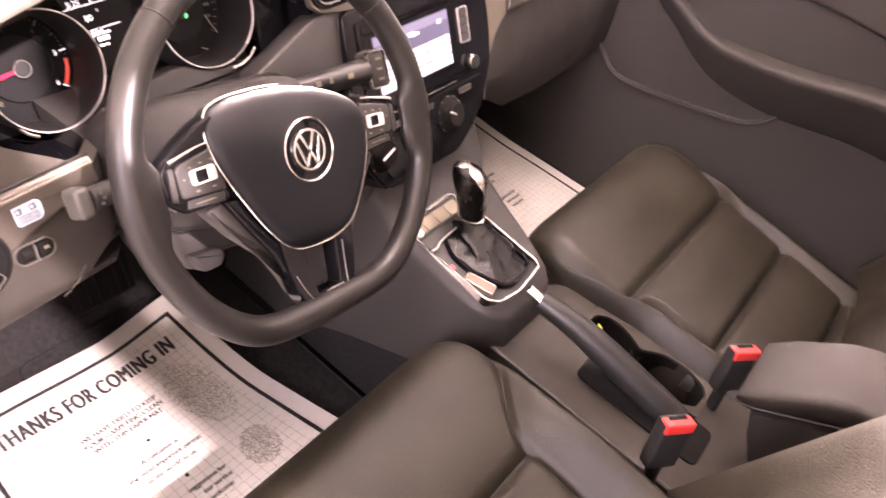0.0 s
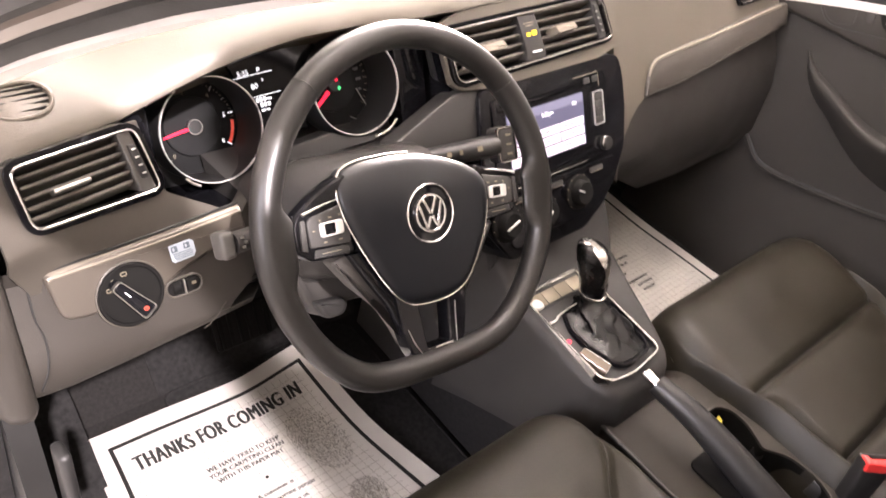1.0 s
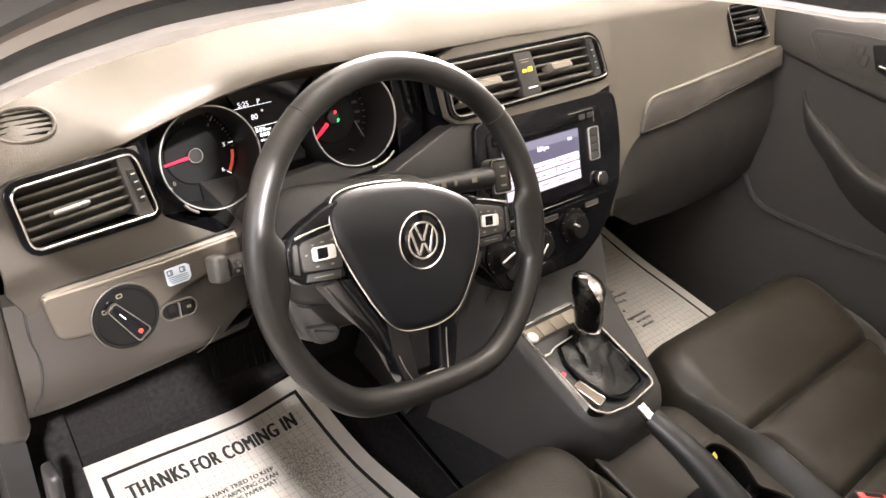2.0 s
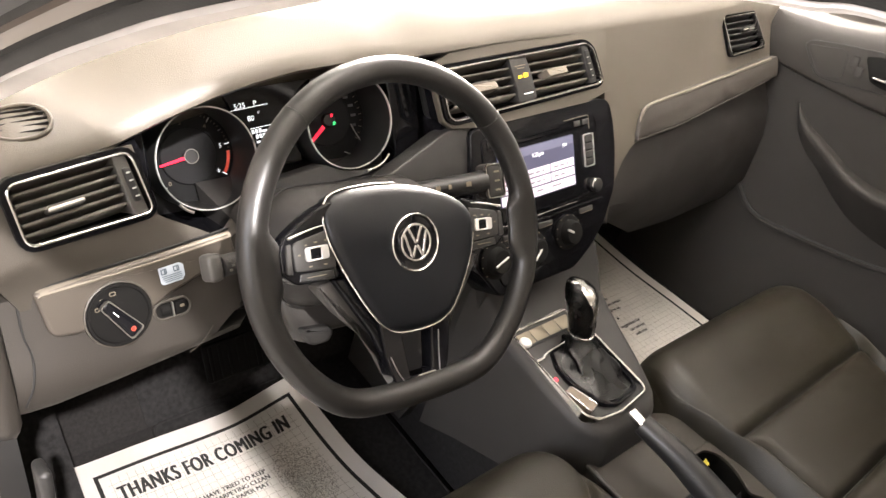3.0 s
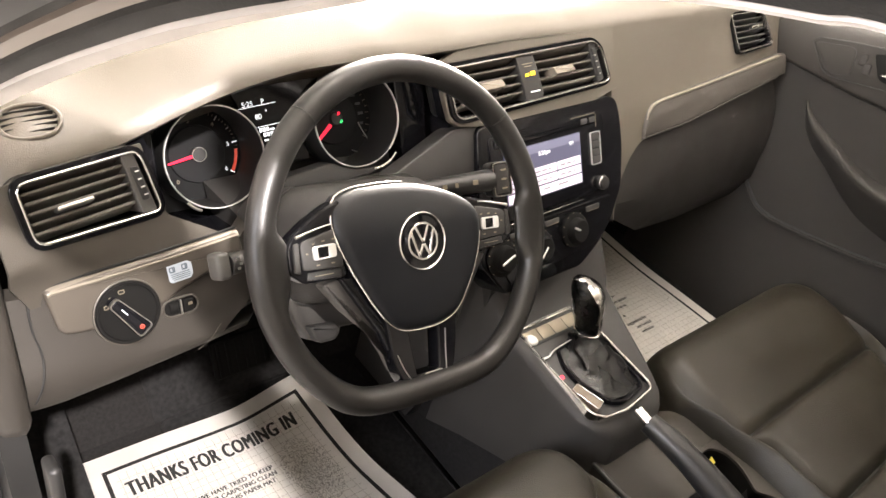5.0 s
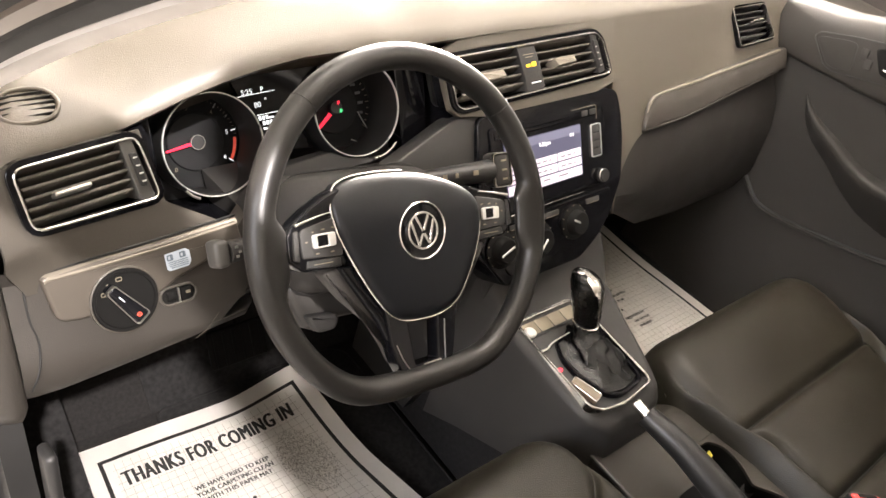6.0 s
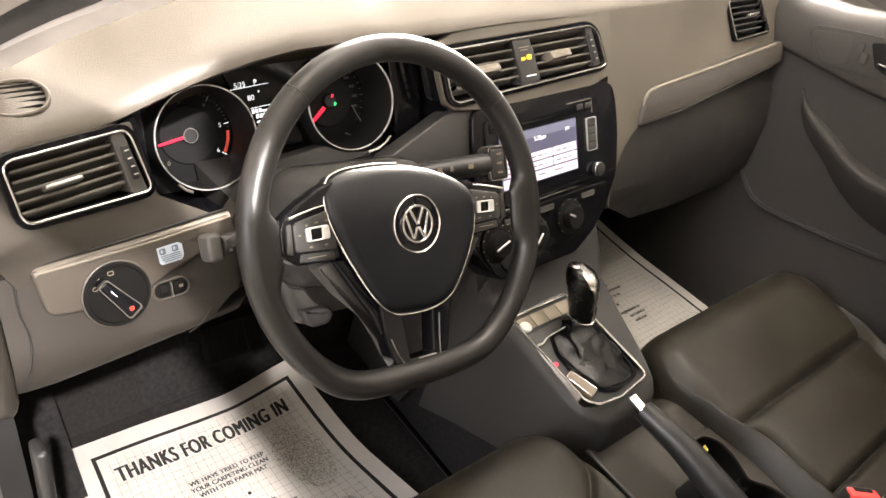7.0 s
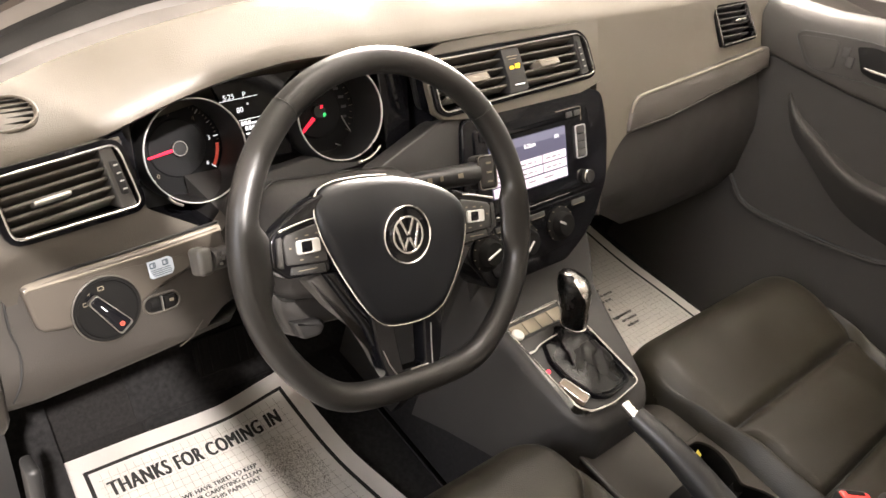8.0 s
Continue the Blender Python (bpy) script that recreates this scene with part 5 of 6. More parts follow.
# ---- centre console ----
con = thing("centre_console", (0.36, -0.1, 0.0), "dark grey centre console with chrome-edged shifter surround", "console")
bm = bmesh.new()
rows = []
for y, zl, x0, x1 in ((0.09, 0.43, 0.262, 0.535), (0.05, 0.40, 0.266, 0.520), (0.02, 0.372, 0.269, 0.506), (-0.05, 0.362, 0.270, 0.480), (-0.10, 0.357, 0.270, 0.462), (-0.135, 0.354, 0.272, 0.447), (-0.160, 0.351, 0.279, 0.434), (-0.176, 0.345, 0.293, 0.420),
                       (-0.186, 0.33, 0.304, 0.410), (-0.192, 0.29, 0.302, 0.414)):
    r = 0.014
    low = 0.147 - 0.46 * y
    rows.append([(x0 - 0.010, y, low), (x0 - 0.009, y, (low + zl) / 2), (x0 - 0.004, y, zl - 0.045), (x0, y, zl - r), (x0 + 0.004, y, zl - 0.004), (x0 + r, y, zl), (x1 - r, y, zl),
                 (x1 - 0.004, y, zl - 0.004), (x1, y, zl - r), (x1 + 0.008, y, (low + zl) / 2), (x1 + 0.01, y, low)])
loft(bm, rows)
part("body", bm, DARK, con, angle=60)
for x0, x1, y0, y1 in ((0.290, 0.4345, -0.75, -0.15), (0.5055, 0.522, -0.75, -0.205), (0.4345, 0.5055, -0.252, -0.205), (0.4345, 0.5055, -0.75, -0.450)):
    ahead = [(y1 + 0.10 * k / 8, 0.288 - 0.14 * (k / 8) ** 2.2) for k in range(9)] if y1 > -0.21 else []
    part("rear_body", loft(bmesh.new(), [[(x0, y, 0.11), (x0, y, z), (x1, y, z), (x1, y, 0.11)] for y, z in [(y0, 0.288), (y1 - 0.001, 0.288)] + ahead]), CONSOLE, con, angle=40)
part("rear_edge", tube([(0.292, -0.17, 0.286), (0.292, -0.75, 0.286)], 0.004, 8), DARK, con)
part("tunnel", slab(0.285, 0.465, -0.75, 0.2, 0.0, 0.22, 0.01), CARPET, con, "black carpeted tunnel side")

F_SH = frame_of((0.350, -0.07, 0.3655), (1, 0.0, 0), (0, 1, 0.045))
sh_out = rounded([(-0.0665, 0.0865), (0.0555, 0.0885), (0.0645, 0.030), (0.0605, -0.078), (0.0525, -0.0885), (-0.011, -0.0965), (-0.055, -0.0905), (-0.0695, -0.076), (-0.0690, -0.034)], 0.010, 5)
sur = part("shifter_surround", ring_plate(F_SH, shrink(sh_out, -0.0010), shrink(sh_out, 0.0030), -0.012, 0.003, soft=0.001), CHROME, con, "chrome shifter surround")
part("well", plate(F_SH, shrink(sh_out, 0.0025), -0.03, -0.008), BLACK, sur)
for k in range(4):
    part("button", box(F_SH @ pose(-0.0480 + 0.0277 * k, 0.0670, -0.003, 9), 0.0268, 0.0215, 0.008, 0.0015), PEWTER, sur, "flat switch")
part("start_button", turned(F_SH @ pose(-0.0560, 0.0610, 0.0005), [(0.0092, 0), (0.0092, 0.003), (0.0078, 0.0045), (0.001, 0.0045)], 28), BRIGHT, sur, "round silver button")
part("front_bar", box(F_SH @ pose(-0.005, 0.0835, 0.002), 0.112, 0.0046, 0.006, 0.002), CHROME, sur)
part("front_lip", box(F_SH @ pose(-0.005, 0.0535, -0.004), 0.112, 0.004, 0.008, 0.001), BLACK, sur)
frame_o = rounded([(-0.030, 0.034), (0.0585, 0.036), (0.0555, -0.064), (0.0445, -0.0800), (-0.004, -0.0845), (-0.027, -0.0730), (-0.0450, -0.0240), (-0.0450, 0.004)], 0.008, 4)
part("boot_frame", ring_plate(F_SH, frame_o, shrink(frame_o, 0.0050), -0.010, 0.0012, soft=0.0012), GLOSS, sur, "gloss black boot frame")
part("clip", tube(spline([F_SH @ Vector(p) for p in ((-0.0630, 0.0275, 0.001), (-0.0520, 0.0270, 0.002), (-0.0440, 0.0300, 0.003), (-0.0313, 0.0325, 0.003), (0.0025, 0.0350, 0.003))], 4), lambda f: 0.0017 - 0.0008 * f, 8), BRIGHT, sur, "bright metal clip")
gate_o = [(-0.0625, -0.0325), (-0.0480, -0.0285), (-0.0345, -0.0690), (-0.0520, -0.0745)][::-1]
gate = part("gear_scale", plate(F_SH, rounded(gate_o, 0.003), -0.008, 0.0002, 0.001), SCALE, sur, "illuminated gear scale")
part("scale_edge", tube([F_SH @ Vector((u, v, 0.0004)) for u, v in rounded(gate_o, 0.003)], 0.0007, 6, closed=True), CHROME, gate)
for k in range(3):
    for c in range(2):
        part("mark", turned(F_SH @ pose(-0.0530 + 0.0085 * c + 0.0042 * k, -0.0405 - 0.0125 * k + 0.002 * c, 0.0002), [(0.0020, 0), (0.0020, 0.0004), (0.0005, 0.0004)], 12), TRIM, gate)
part("gear_lamp", turned(F_SH @ pose(-0.0560, -0.0075, -0.006), [(0.0032, 0), (0.0032, 0.002), (0.001, 0.003)], 14), LED_RED, sur, "glowing red gear lamp")

lever = thing("gear_lever", F_SH @ Vector((0.012, 0.01, 0)), "black leather gear lever with silver-edged knob and boot", "gear lever")
bm = bmesh.new()
rows = []
top = Vector((0.381, -0.037, 0.3825))
base = F_SH @ Vector((0.008, -0.022, -0.003))
for k in range(17):
    f = k / 16
    c = base.lerp(top, f)
    ring = []
    for i in range(48):
        a = 2 * math.pi * i / 48
        fold = 1 + (0.20 * math.sin(3 * a + 6 * f + 1) + 0.10 * math.sin(7 * a - 11 * f) + 0.09 * math.sin(15 * f + 2 * a)) * math.sin(math.pi * f) ** 0.7
        rx = (0.029 * (1 - f) ** 1.2 + 0.0135) * fold
        ry = (0.040 * (1 - f) ** 1.2 + 0.0145) * fold
        sq = 1 / max(abs(math.cos(a)), abs(math.sin(a))) if f < 0.3 else 1
        sq = 1 + (sq - 1) * 0.5
        ring.append(c + Vector((rx * math.cos(a) * sq, ry * math.sin(a) * sq, 0)))
    rows.append(ring)
loft(bm, rows)
part("boot", bm, BOOT, lever, "folded black leather boot", angle=70)
axis = Vector((-0.10, 0.30, 1.0)).normalized()


KNOB = ((0.0, 0.0192, 0.0195, 0), (0.006, 0.0208, 0.021, 0), (0.018, 0.022, 0.0228, 0), (0.034, 0.02279, 0.02451, 0.002),
        (0.048, 0.02415, 0.02699, 0.003), (0.06, 0.02436, 0.02781, 0.004), (0.068, 0.02257, 0.02627, 0.004), (0.0735, 0.0189, 0.02214, 0.004),
        (0.077, 0.01313, 0.01545, 0.004), (0.0786, 0.00577, 0.00721, 0.004), (0.079, 0.00105, 0.00155, 0.004))


def knob_ring(h, w, d, fw):
    c = top + axis * h + Vector((0, fw, 0))
    return [c + Vector((w * math.cos(a), d * math.sin(a), 0)) for a in [2 * math.pi * i / 32 for i in range(32)]]


part("knob", loft(bmesh.new(), [knob_ring(*k) for k in KNOB]), BOOT, lever, "black leather knob", angle=60)
part("collar", turned(frame_of(top, (1, 0, 0), (0, 1, 0)), [(0.0195, -0.005), (0.0212, -0.001), (0.0210, 0.002), (0.0185, 0.003)], 32), CHROME, lever, "chrome collar")


def strap_row(k, side, half, lift):
    """A row of the silver strap that lies on the knob, half wide, on its rear or front side."""
    h, w, d, fw = KNOB[k]
    half = min(half, 0.93 * w)
    c = top + axis * (h + 0.4 * lift) + Vector((0, fw, 0))
    row = []
    for i in range(7):
        x = half * (-1 + i / 3)
        row.append(c + Vector((x, side * (d * math.sqrt(1 - (x / w) ** 2) + lift), 0)))
    return row


rows = [(1, -1, 0.0022), (2, -1, 0.0022), (3, -1, 0.0024), (4, -1, 0.0036), (5, -1, 0.0075), (6, -1, 0.0115), (7, -1, 0.0125), (8, -1, 0.0115), (9, -1, 0.009), (9, 1, 0.009), (8, 1, 0.0115), (7, 1, 0.0125), (6, 1, 0.011), (5, 1, 0.007), (4, 1, 0.003)]
part("silver_strap", loft(bmesh.new(), [strap_row(k, s, hw, 0.0012) + strap_row(k, s, hw, -0.001)[::-1] for k, s, hw in rows]), CHROME, lever, "silver knob edge", angle=60)

# parking brake
hb = thing("parking_brake", (0.35, -0.4, 0.29), "black parking brake lever with chrome button", "parking brake")
p0, p1, p2 = Vector((0.349, -0.195, 0.362)), Vector((0.370, -0.31, 0.338)), Vector((0.390, -0.435, 0.298))
part("grip", tube(spline([p0, p0.lerp(p1, 0.5) + Vector((0, 0, 0.004)), p1, p2], 6), lambda f: 0.0155 + 0.009 * f, 16, flat=1.0), BLACK, hb, "black moulded grip")
part("button", tube([p0 + Vector((0, 0.022, 0.003)), p0 + Vector((0, 0.020, 0.003)), p0 + Vector((0, -0.002, 0.0))], lambda f: 0.0062 + 0.0022 * min(1, 3 * f), 18), CHROME, hb, "chrome release button")
# Low matt block whose black carries the shade of the lever's slot.
part("boot", loft(bmesh.new(), [[(cx + x, -0.39 + y, z) for x, y in rrect(0, 0, w, h, 0.012, 4)] for z, w, h, cx in ((0.287, 0.076, 0.20, 0.388), (0.291, 0.075, 0.197, 0.388), (0.293, 0.06, 0.17, 0.388), (0.303, 0.045, 0.13, 0.388))]), SWITCH, hb, "low black block for the dark slot round the lever")

# cup holder
cup = thing("cup_holder", (0.470, -0.35, 0.25), "black double cup holder set into the console", "cup holder")
Cm = frame_of((0.470, -0.351, 0.2895), (1, 0, 0), (0, 1, 0))
lobes = densify(rounded([(-0.032, 0.088), (-0.020, 0.097), (0.008, 0.097), (0.025, 0.078), (0.024, 0.050), (0.014, 0.026), (0.006, 0.012), (0.018, -0.002), (0.033, -0.022), (0.037, -0.060),
                         (0.027, -0.092), (0.004, -0.104), (-0.022, -0.098), (-0.036, -0.076), (-0.036, -0.020), (-0.028, 0.008), (-0.034, 0.030)][::-1], 0.010, 3), 2)
part("top_plate", ring_plate(Cm, ray_outline(rrect(0, -0.002, 0.080, 0.210, 0.006), (-0.008, 0.004), lobes), lobes, -0.004, 0.0015, soft=0.0008), CONSOLE, cup, "taupe plate round the cup wells")
part("tub", ring_plate(Cm, shrink(lobes, -0.002), lobes, -0.075, -0.0035), SWITCH, cup)
part("bottom", plate(Cm, rrect(0, 0, 0.074, 0.204, 0.028), -0.078, -0.072), SWITCH, cup)
part("spring_tab", box(Cm @ pose(0.012, 0.014, -0.016, 0, 25), 0.003, 0.018, 0.024, 0.001), BLACK, cup)
part("spring_tab", box(Cm @ pose(0.030, -0.072, -0.016, 0, 20), 0.003, 0.018, 0.024, 0.001), BLACK, cup)

scrap = thing("paper_scrap", (0.452, -0.272, 0.292), "small yellow paper scrap in the cup holder", "scrap")
part("scrap", plate(frame_of((0.451, -0.272, 0.292), (0.4, 0.2, 0.8), (0.2, 0.9, 0.3)), [(-0.008, -0.004), (0.006, -0.006), (0.010, 0.002), (-0.004, 0.004)], 0, 0.001), YELLOW, scrap)

# arm rest
arm_ = thing("arm_rest", (0.42, -0.65, 0.3), "dark cloth-covered centre arm rest", "arm rest")
rows = []
for k in range(15):
    f = k / 14
    y = -0.468 - 0.36 * f
    z = 0.446 + interp(f, [(0.0, 0.0), (0.3, 0.066), (0.5, 0.088), (1.0, 0.094)])[0]
    e = math.sin(min(1, f / 0.09) * math.pi / 2)
    rows.append([(0.4225 + x * (0.88 + 0.12 * e), y, z - 0.019 + 0.006 * e + v * (0.35 + 0.65 * e)) for x, v in rrect(0, 0, 0.147, 0.042, 0.017, 5)])
part("lid", loft(bmesh.new(), rows), ARM_CLOTH, arm_, "padded brown lid", angle=60)
part("lid_seam", tube([(0.3495 + 0.004 * (k == 0), -0.476 - 0.012 * k, 0.4255 + 0.0078 * k) for k in range(10)], 0.0012, 6), BLACK, arm_)
side = [(-0.492, 0.418), (-0.506, 0.385), (-0.535, 0.34), (-0.56, 0.287), (-0.83, 0.287), (-0.83, 0.50), (-0.62, 0.492), (-0.56, 0.462)]
part("base", loft(bmesh.new(), [[(x, y - inset, z) for y, z in side] for x, inset in ((0.357, 0.006), (0.363, 0.0), (0.484, 0.0), (0.490, 0.006))]), GLOVE, arm_, "dark arm rest base", angle=50)


# ---- seats ----
def seat(name, cx, half, yf, zt, label):
    """A front seat: cushion panels, bolsters and a leaning backrest."""
    t = thing(name, (cx, yf - 0.3, 0.1), label, "car seat", "front seats")
    ny, nx = 64, 60
    yb = yf - 0.52
    seams = [yf - 0.197, yf - 0.345, yf - 0.48]

    def seam_at(d):
        if name == "driver_seat":
            return interp(d, [(0.0, 0.975), (0.07, 0.955), (0.19, 0.66), (0.52, 0.60)])[0]
        return interp(d, [(0.0, 0.985), (0.08, 0.960), (0.17, 0.90), (0.25, 0.77), (0.52, 0.64)])[0]

    def point(s, f):
        y = yf + (yb - yf) * f
        d = yf - y
        w = half * (1 - 0.16 * max(0, 1 - d / 0.12) ** 2.2)
        x = cx + s * w
        a = abs(s)
        S = seam_at(d)
        z = zt - 0.018 * min(1, d / 0.2) ** 1.5 - 0.035 * d
        if d < 0.065:
            z -= 0.07 * (1 - math.sqrt(max(0.0, 1 - (1 - d / 0.065) ** 2.2)))
        edge = (1 - a) * w
        grow = min(1, max(0, (d - 0.06) / 0.18))
        grow = grow * grow * (3 - 2 * grow)
        lip = 0.038 - 0.016 * grow
        if edge < lip:
            z -= 0.045 * (1 - math.sqrt(max(0.0, 1 - (1 - edge / lip) ** 2.2)))
        b = max(0.0, (a - S) / (1 - S))
        up = min(1.0, b / 0.62)
        if name == "driver_seat":
            z += (0.040 * up * up * (3 - 2 * up) - 0.05 * max(0.0, (b - 0.62) / 0.38) ** 1.6) * grow
        else:
            up = min(1.0, b / 0.35)
            z += (0.014 * up * up * (3 - 2 * up) - 0.085 * max(0.0, (b - 0.3) / 0.7) ** 1.5) * grow
        z -= 0.009 * math.exp(-((a - S) * w / 0.0055) ** 2) * min(1, max(0, (d - 0.05) / 0.08))
        if a <= S:
            across = math.sqrt(max(0.0, 1 - (a / S) ** 4))
            if d < 0.208:
                z += 0.006 * math.sin(math.pi * d / 0.208) * across
            for q in seams:
                z -= 0.011 * math.exp(-((y - q) / 0.007) ** 2) * (0.25 + 0.75 * min(1, across * 3))
            for q0, q1 in zip(seams, seams[1:] + [yb]):
                if q1 < y < q0:
                    z += 0.014 * math.sin(math.pi * ((q0 - y) / (q0 - q1)) ** 0.7) ** 0.6 * across
        return (x, y, z)

    def patch(kind, f0, f1, k=26, h=30):
        bm = bmesh.new()
        rows = []
        for j in range(h + 1):
            f = f0 + (f1 - f0) * j / h
            S = seam_at(f * 0.52)
            if kind == 0:
                rows.append([point(S * (-1 + 2 * i / k), f) for i in range(k + 1)])
            else:
                rows.append([point(kind * (S + (1 - S) * i / k), f) for i in range(k + 1)])
        return loft(bm, rows, closed=False, cap=False)
    fq = [(yf - q) / (yf - yb) for q in seams]
    part("thigh_panel", patch(0, 0, fq[0], 40), PERF if name == "driver_seat" else LEATHER, t, angle=80)
    part("insert_panel", patch(0, fq[0], fq[1], 40), LEATHER, t, angle=80)
    part("insert_panel", patch(0, fq[1], fq[2], 40), LEATHER, t, angle=80)
    part("insert_panel", patch(0, fq[2], 1.0, 40), LEATHER, t, angle=80)
    part("bolster", patch(-1, 0, 1, 26, 90), LEATHER, t, angle=80)
    part("bolster", patch(1, 0, 1, 26, 90), LEATHER, t, angle=80)
    for s in (-1, 1):
        pts = []
        for k in range(41):
            f = 0.2 + 0.77 * k / 40
            pts.append(Vector(point(s * seam_at(f * 0.52), f)) + Vector((0, 0, 0.0015 * min(1, k / 8) - 0.0012)))
        part("seam", tube(pts, lambda f: 0.0004 + 0.0009 * min(1, 5 * f), 6), BLACK, t)
    for f in fq:
        S = seam_at(f * 0.52)
        pts = [Vector(point(-S + 2 * S * k / 30, f + 0.004)) + Vector((0, 0, 0.001)) for k in range(31)]
        part("seam", tube(pts, 0.0012, 6), BLACK, t)
    # skirt below the top
    bm = bmesh.new()
    loop = [point(-1 + 2 * i / 40, 0) for i in range(41)] + [point(1, j / 30) for j in range(1, 31)] + [point(-1, 1 - j / 30) for j in range(0, 30)]
    c = Vector((cx, yf - 0.26, 0))
    rows = []
    for dz, out in ((0.0, 0.0), (-0.02, 0.004), (-0.05, 0.004), (-0.09, -0.004), (-0.16, -0.02)):
        rows.append([(x + (0.0 if abs(x - cx) < 1e-6 else out * (1 if x > cx else -1)), y + (out if y > yf - 0.05 else 0), max(0.09, z + dz)) for x, y, z in loop])
    loft(bm, rows, cap=False)
    part("skirt", bm, LEATHER, t, angle=80)
    part("base", slab(cx - half * 0.8, cx + half * 0.8, yb + 0.05, yf - 0.1, 0.0, 0.2, 0.01), BLACK, t)
    # backrest
    bm = bmesh.new()
    rows = []
    for k in range(16):
        f = k / 15
        z = zt - 0.01 + 0.60 * f
        y0 = yb + (0.10 if name == "driver_seat" else 0.03) - 0.20 * f
        w = half * (0.98 - 0.25 * max(0, f - 0.7) / 0.3)
        ring = []
        for i in range(28):
            a = 2 * math.pi * i / 28
            ca, sa = math.cos(a), math.sin(a)
            x = w * math.copysign(abs(ca) ** 0.55, ca)
            y = 0.055 * math.copysign(abs(sa) ** 0.55, sa)
            if sa > 0:
                y += (0.11 if name == "driver_seat" else 0.06) * (abs(x) / w) ** 4
            ring.append((cx + x, y0 - 0.06 + y, z))
        rows.append(ring)
    loft(bm, rows)
    part("backrest", bm, LEATHER, t, angle=70)
    return t


seat("driver_seat", 0.0, 0.248, -0.117, 0.350, "black perforated leatherette driver seat, its backrest close by")
seat("passenger_seat", 0.742, 0.250, -0.080, 0.340, "black leatherette passenger seat with stitched panels")


def buckle(place, aim):
    t = thing("seat_belt_buckle", place, "black seat belt buckle with red release button", "buckle", "seat belt buckles")
    M = frame_of(place, (0.80, -0.6, 0), aim)
    part("case", box(M @ pose(0, -0.035, 0), 0.045, 0.075, 0.022, 0.005), BLACK, t)
    part("release_button", box(M @ pose(0, -0.004, 0.004), 0.043, 0.016, 0.018, 0.003), RED, t, "red release button")
    part("slot", box(M @ pose(0, 0.0030, -0.0005), 0.027, 0.0036, 0.0062, 0.0005), SWITCH, t)
    part("stalk", tube([M @ Vector((0, -0.07, 0)), M @ Vector((0, -0.14, 0))], 0.009, 8), BLACK, t)
    return t


buckle((0.284, -0.428, 0.401), (0.05, 0.25, 0.95))
buckle((0.487, -0.449, 0.397), (0.05, 0.2, 0.95))


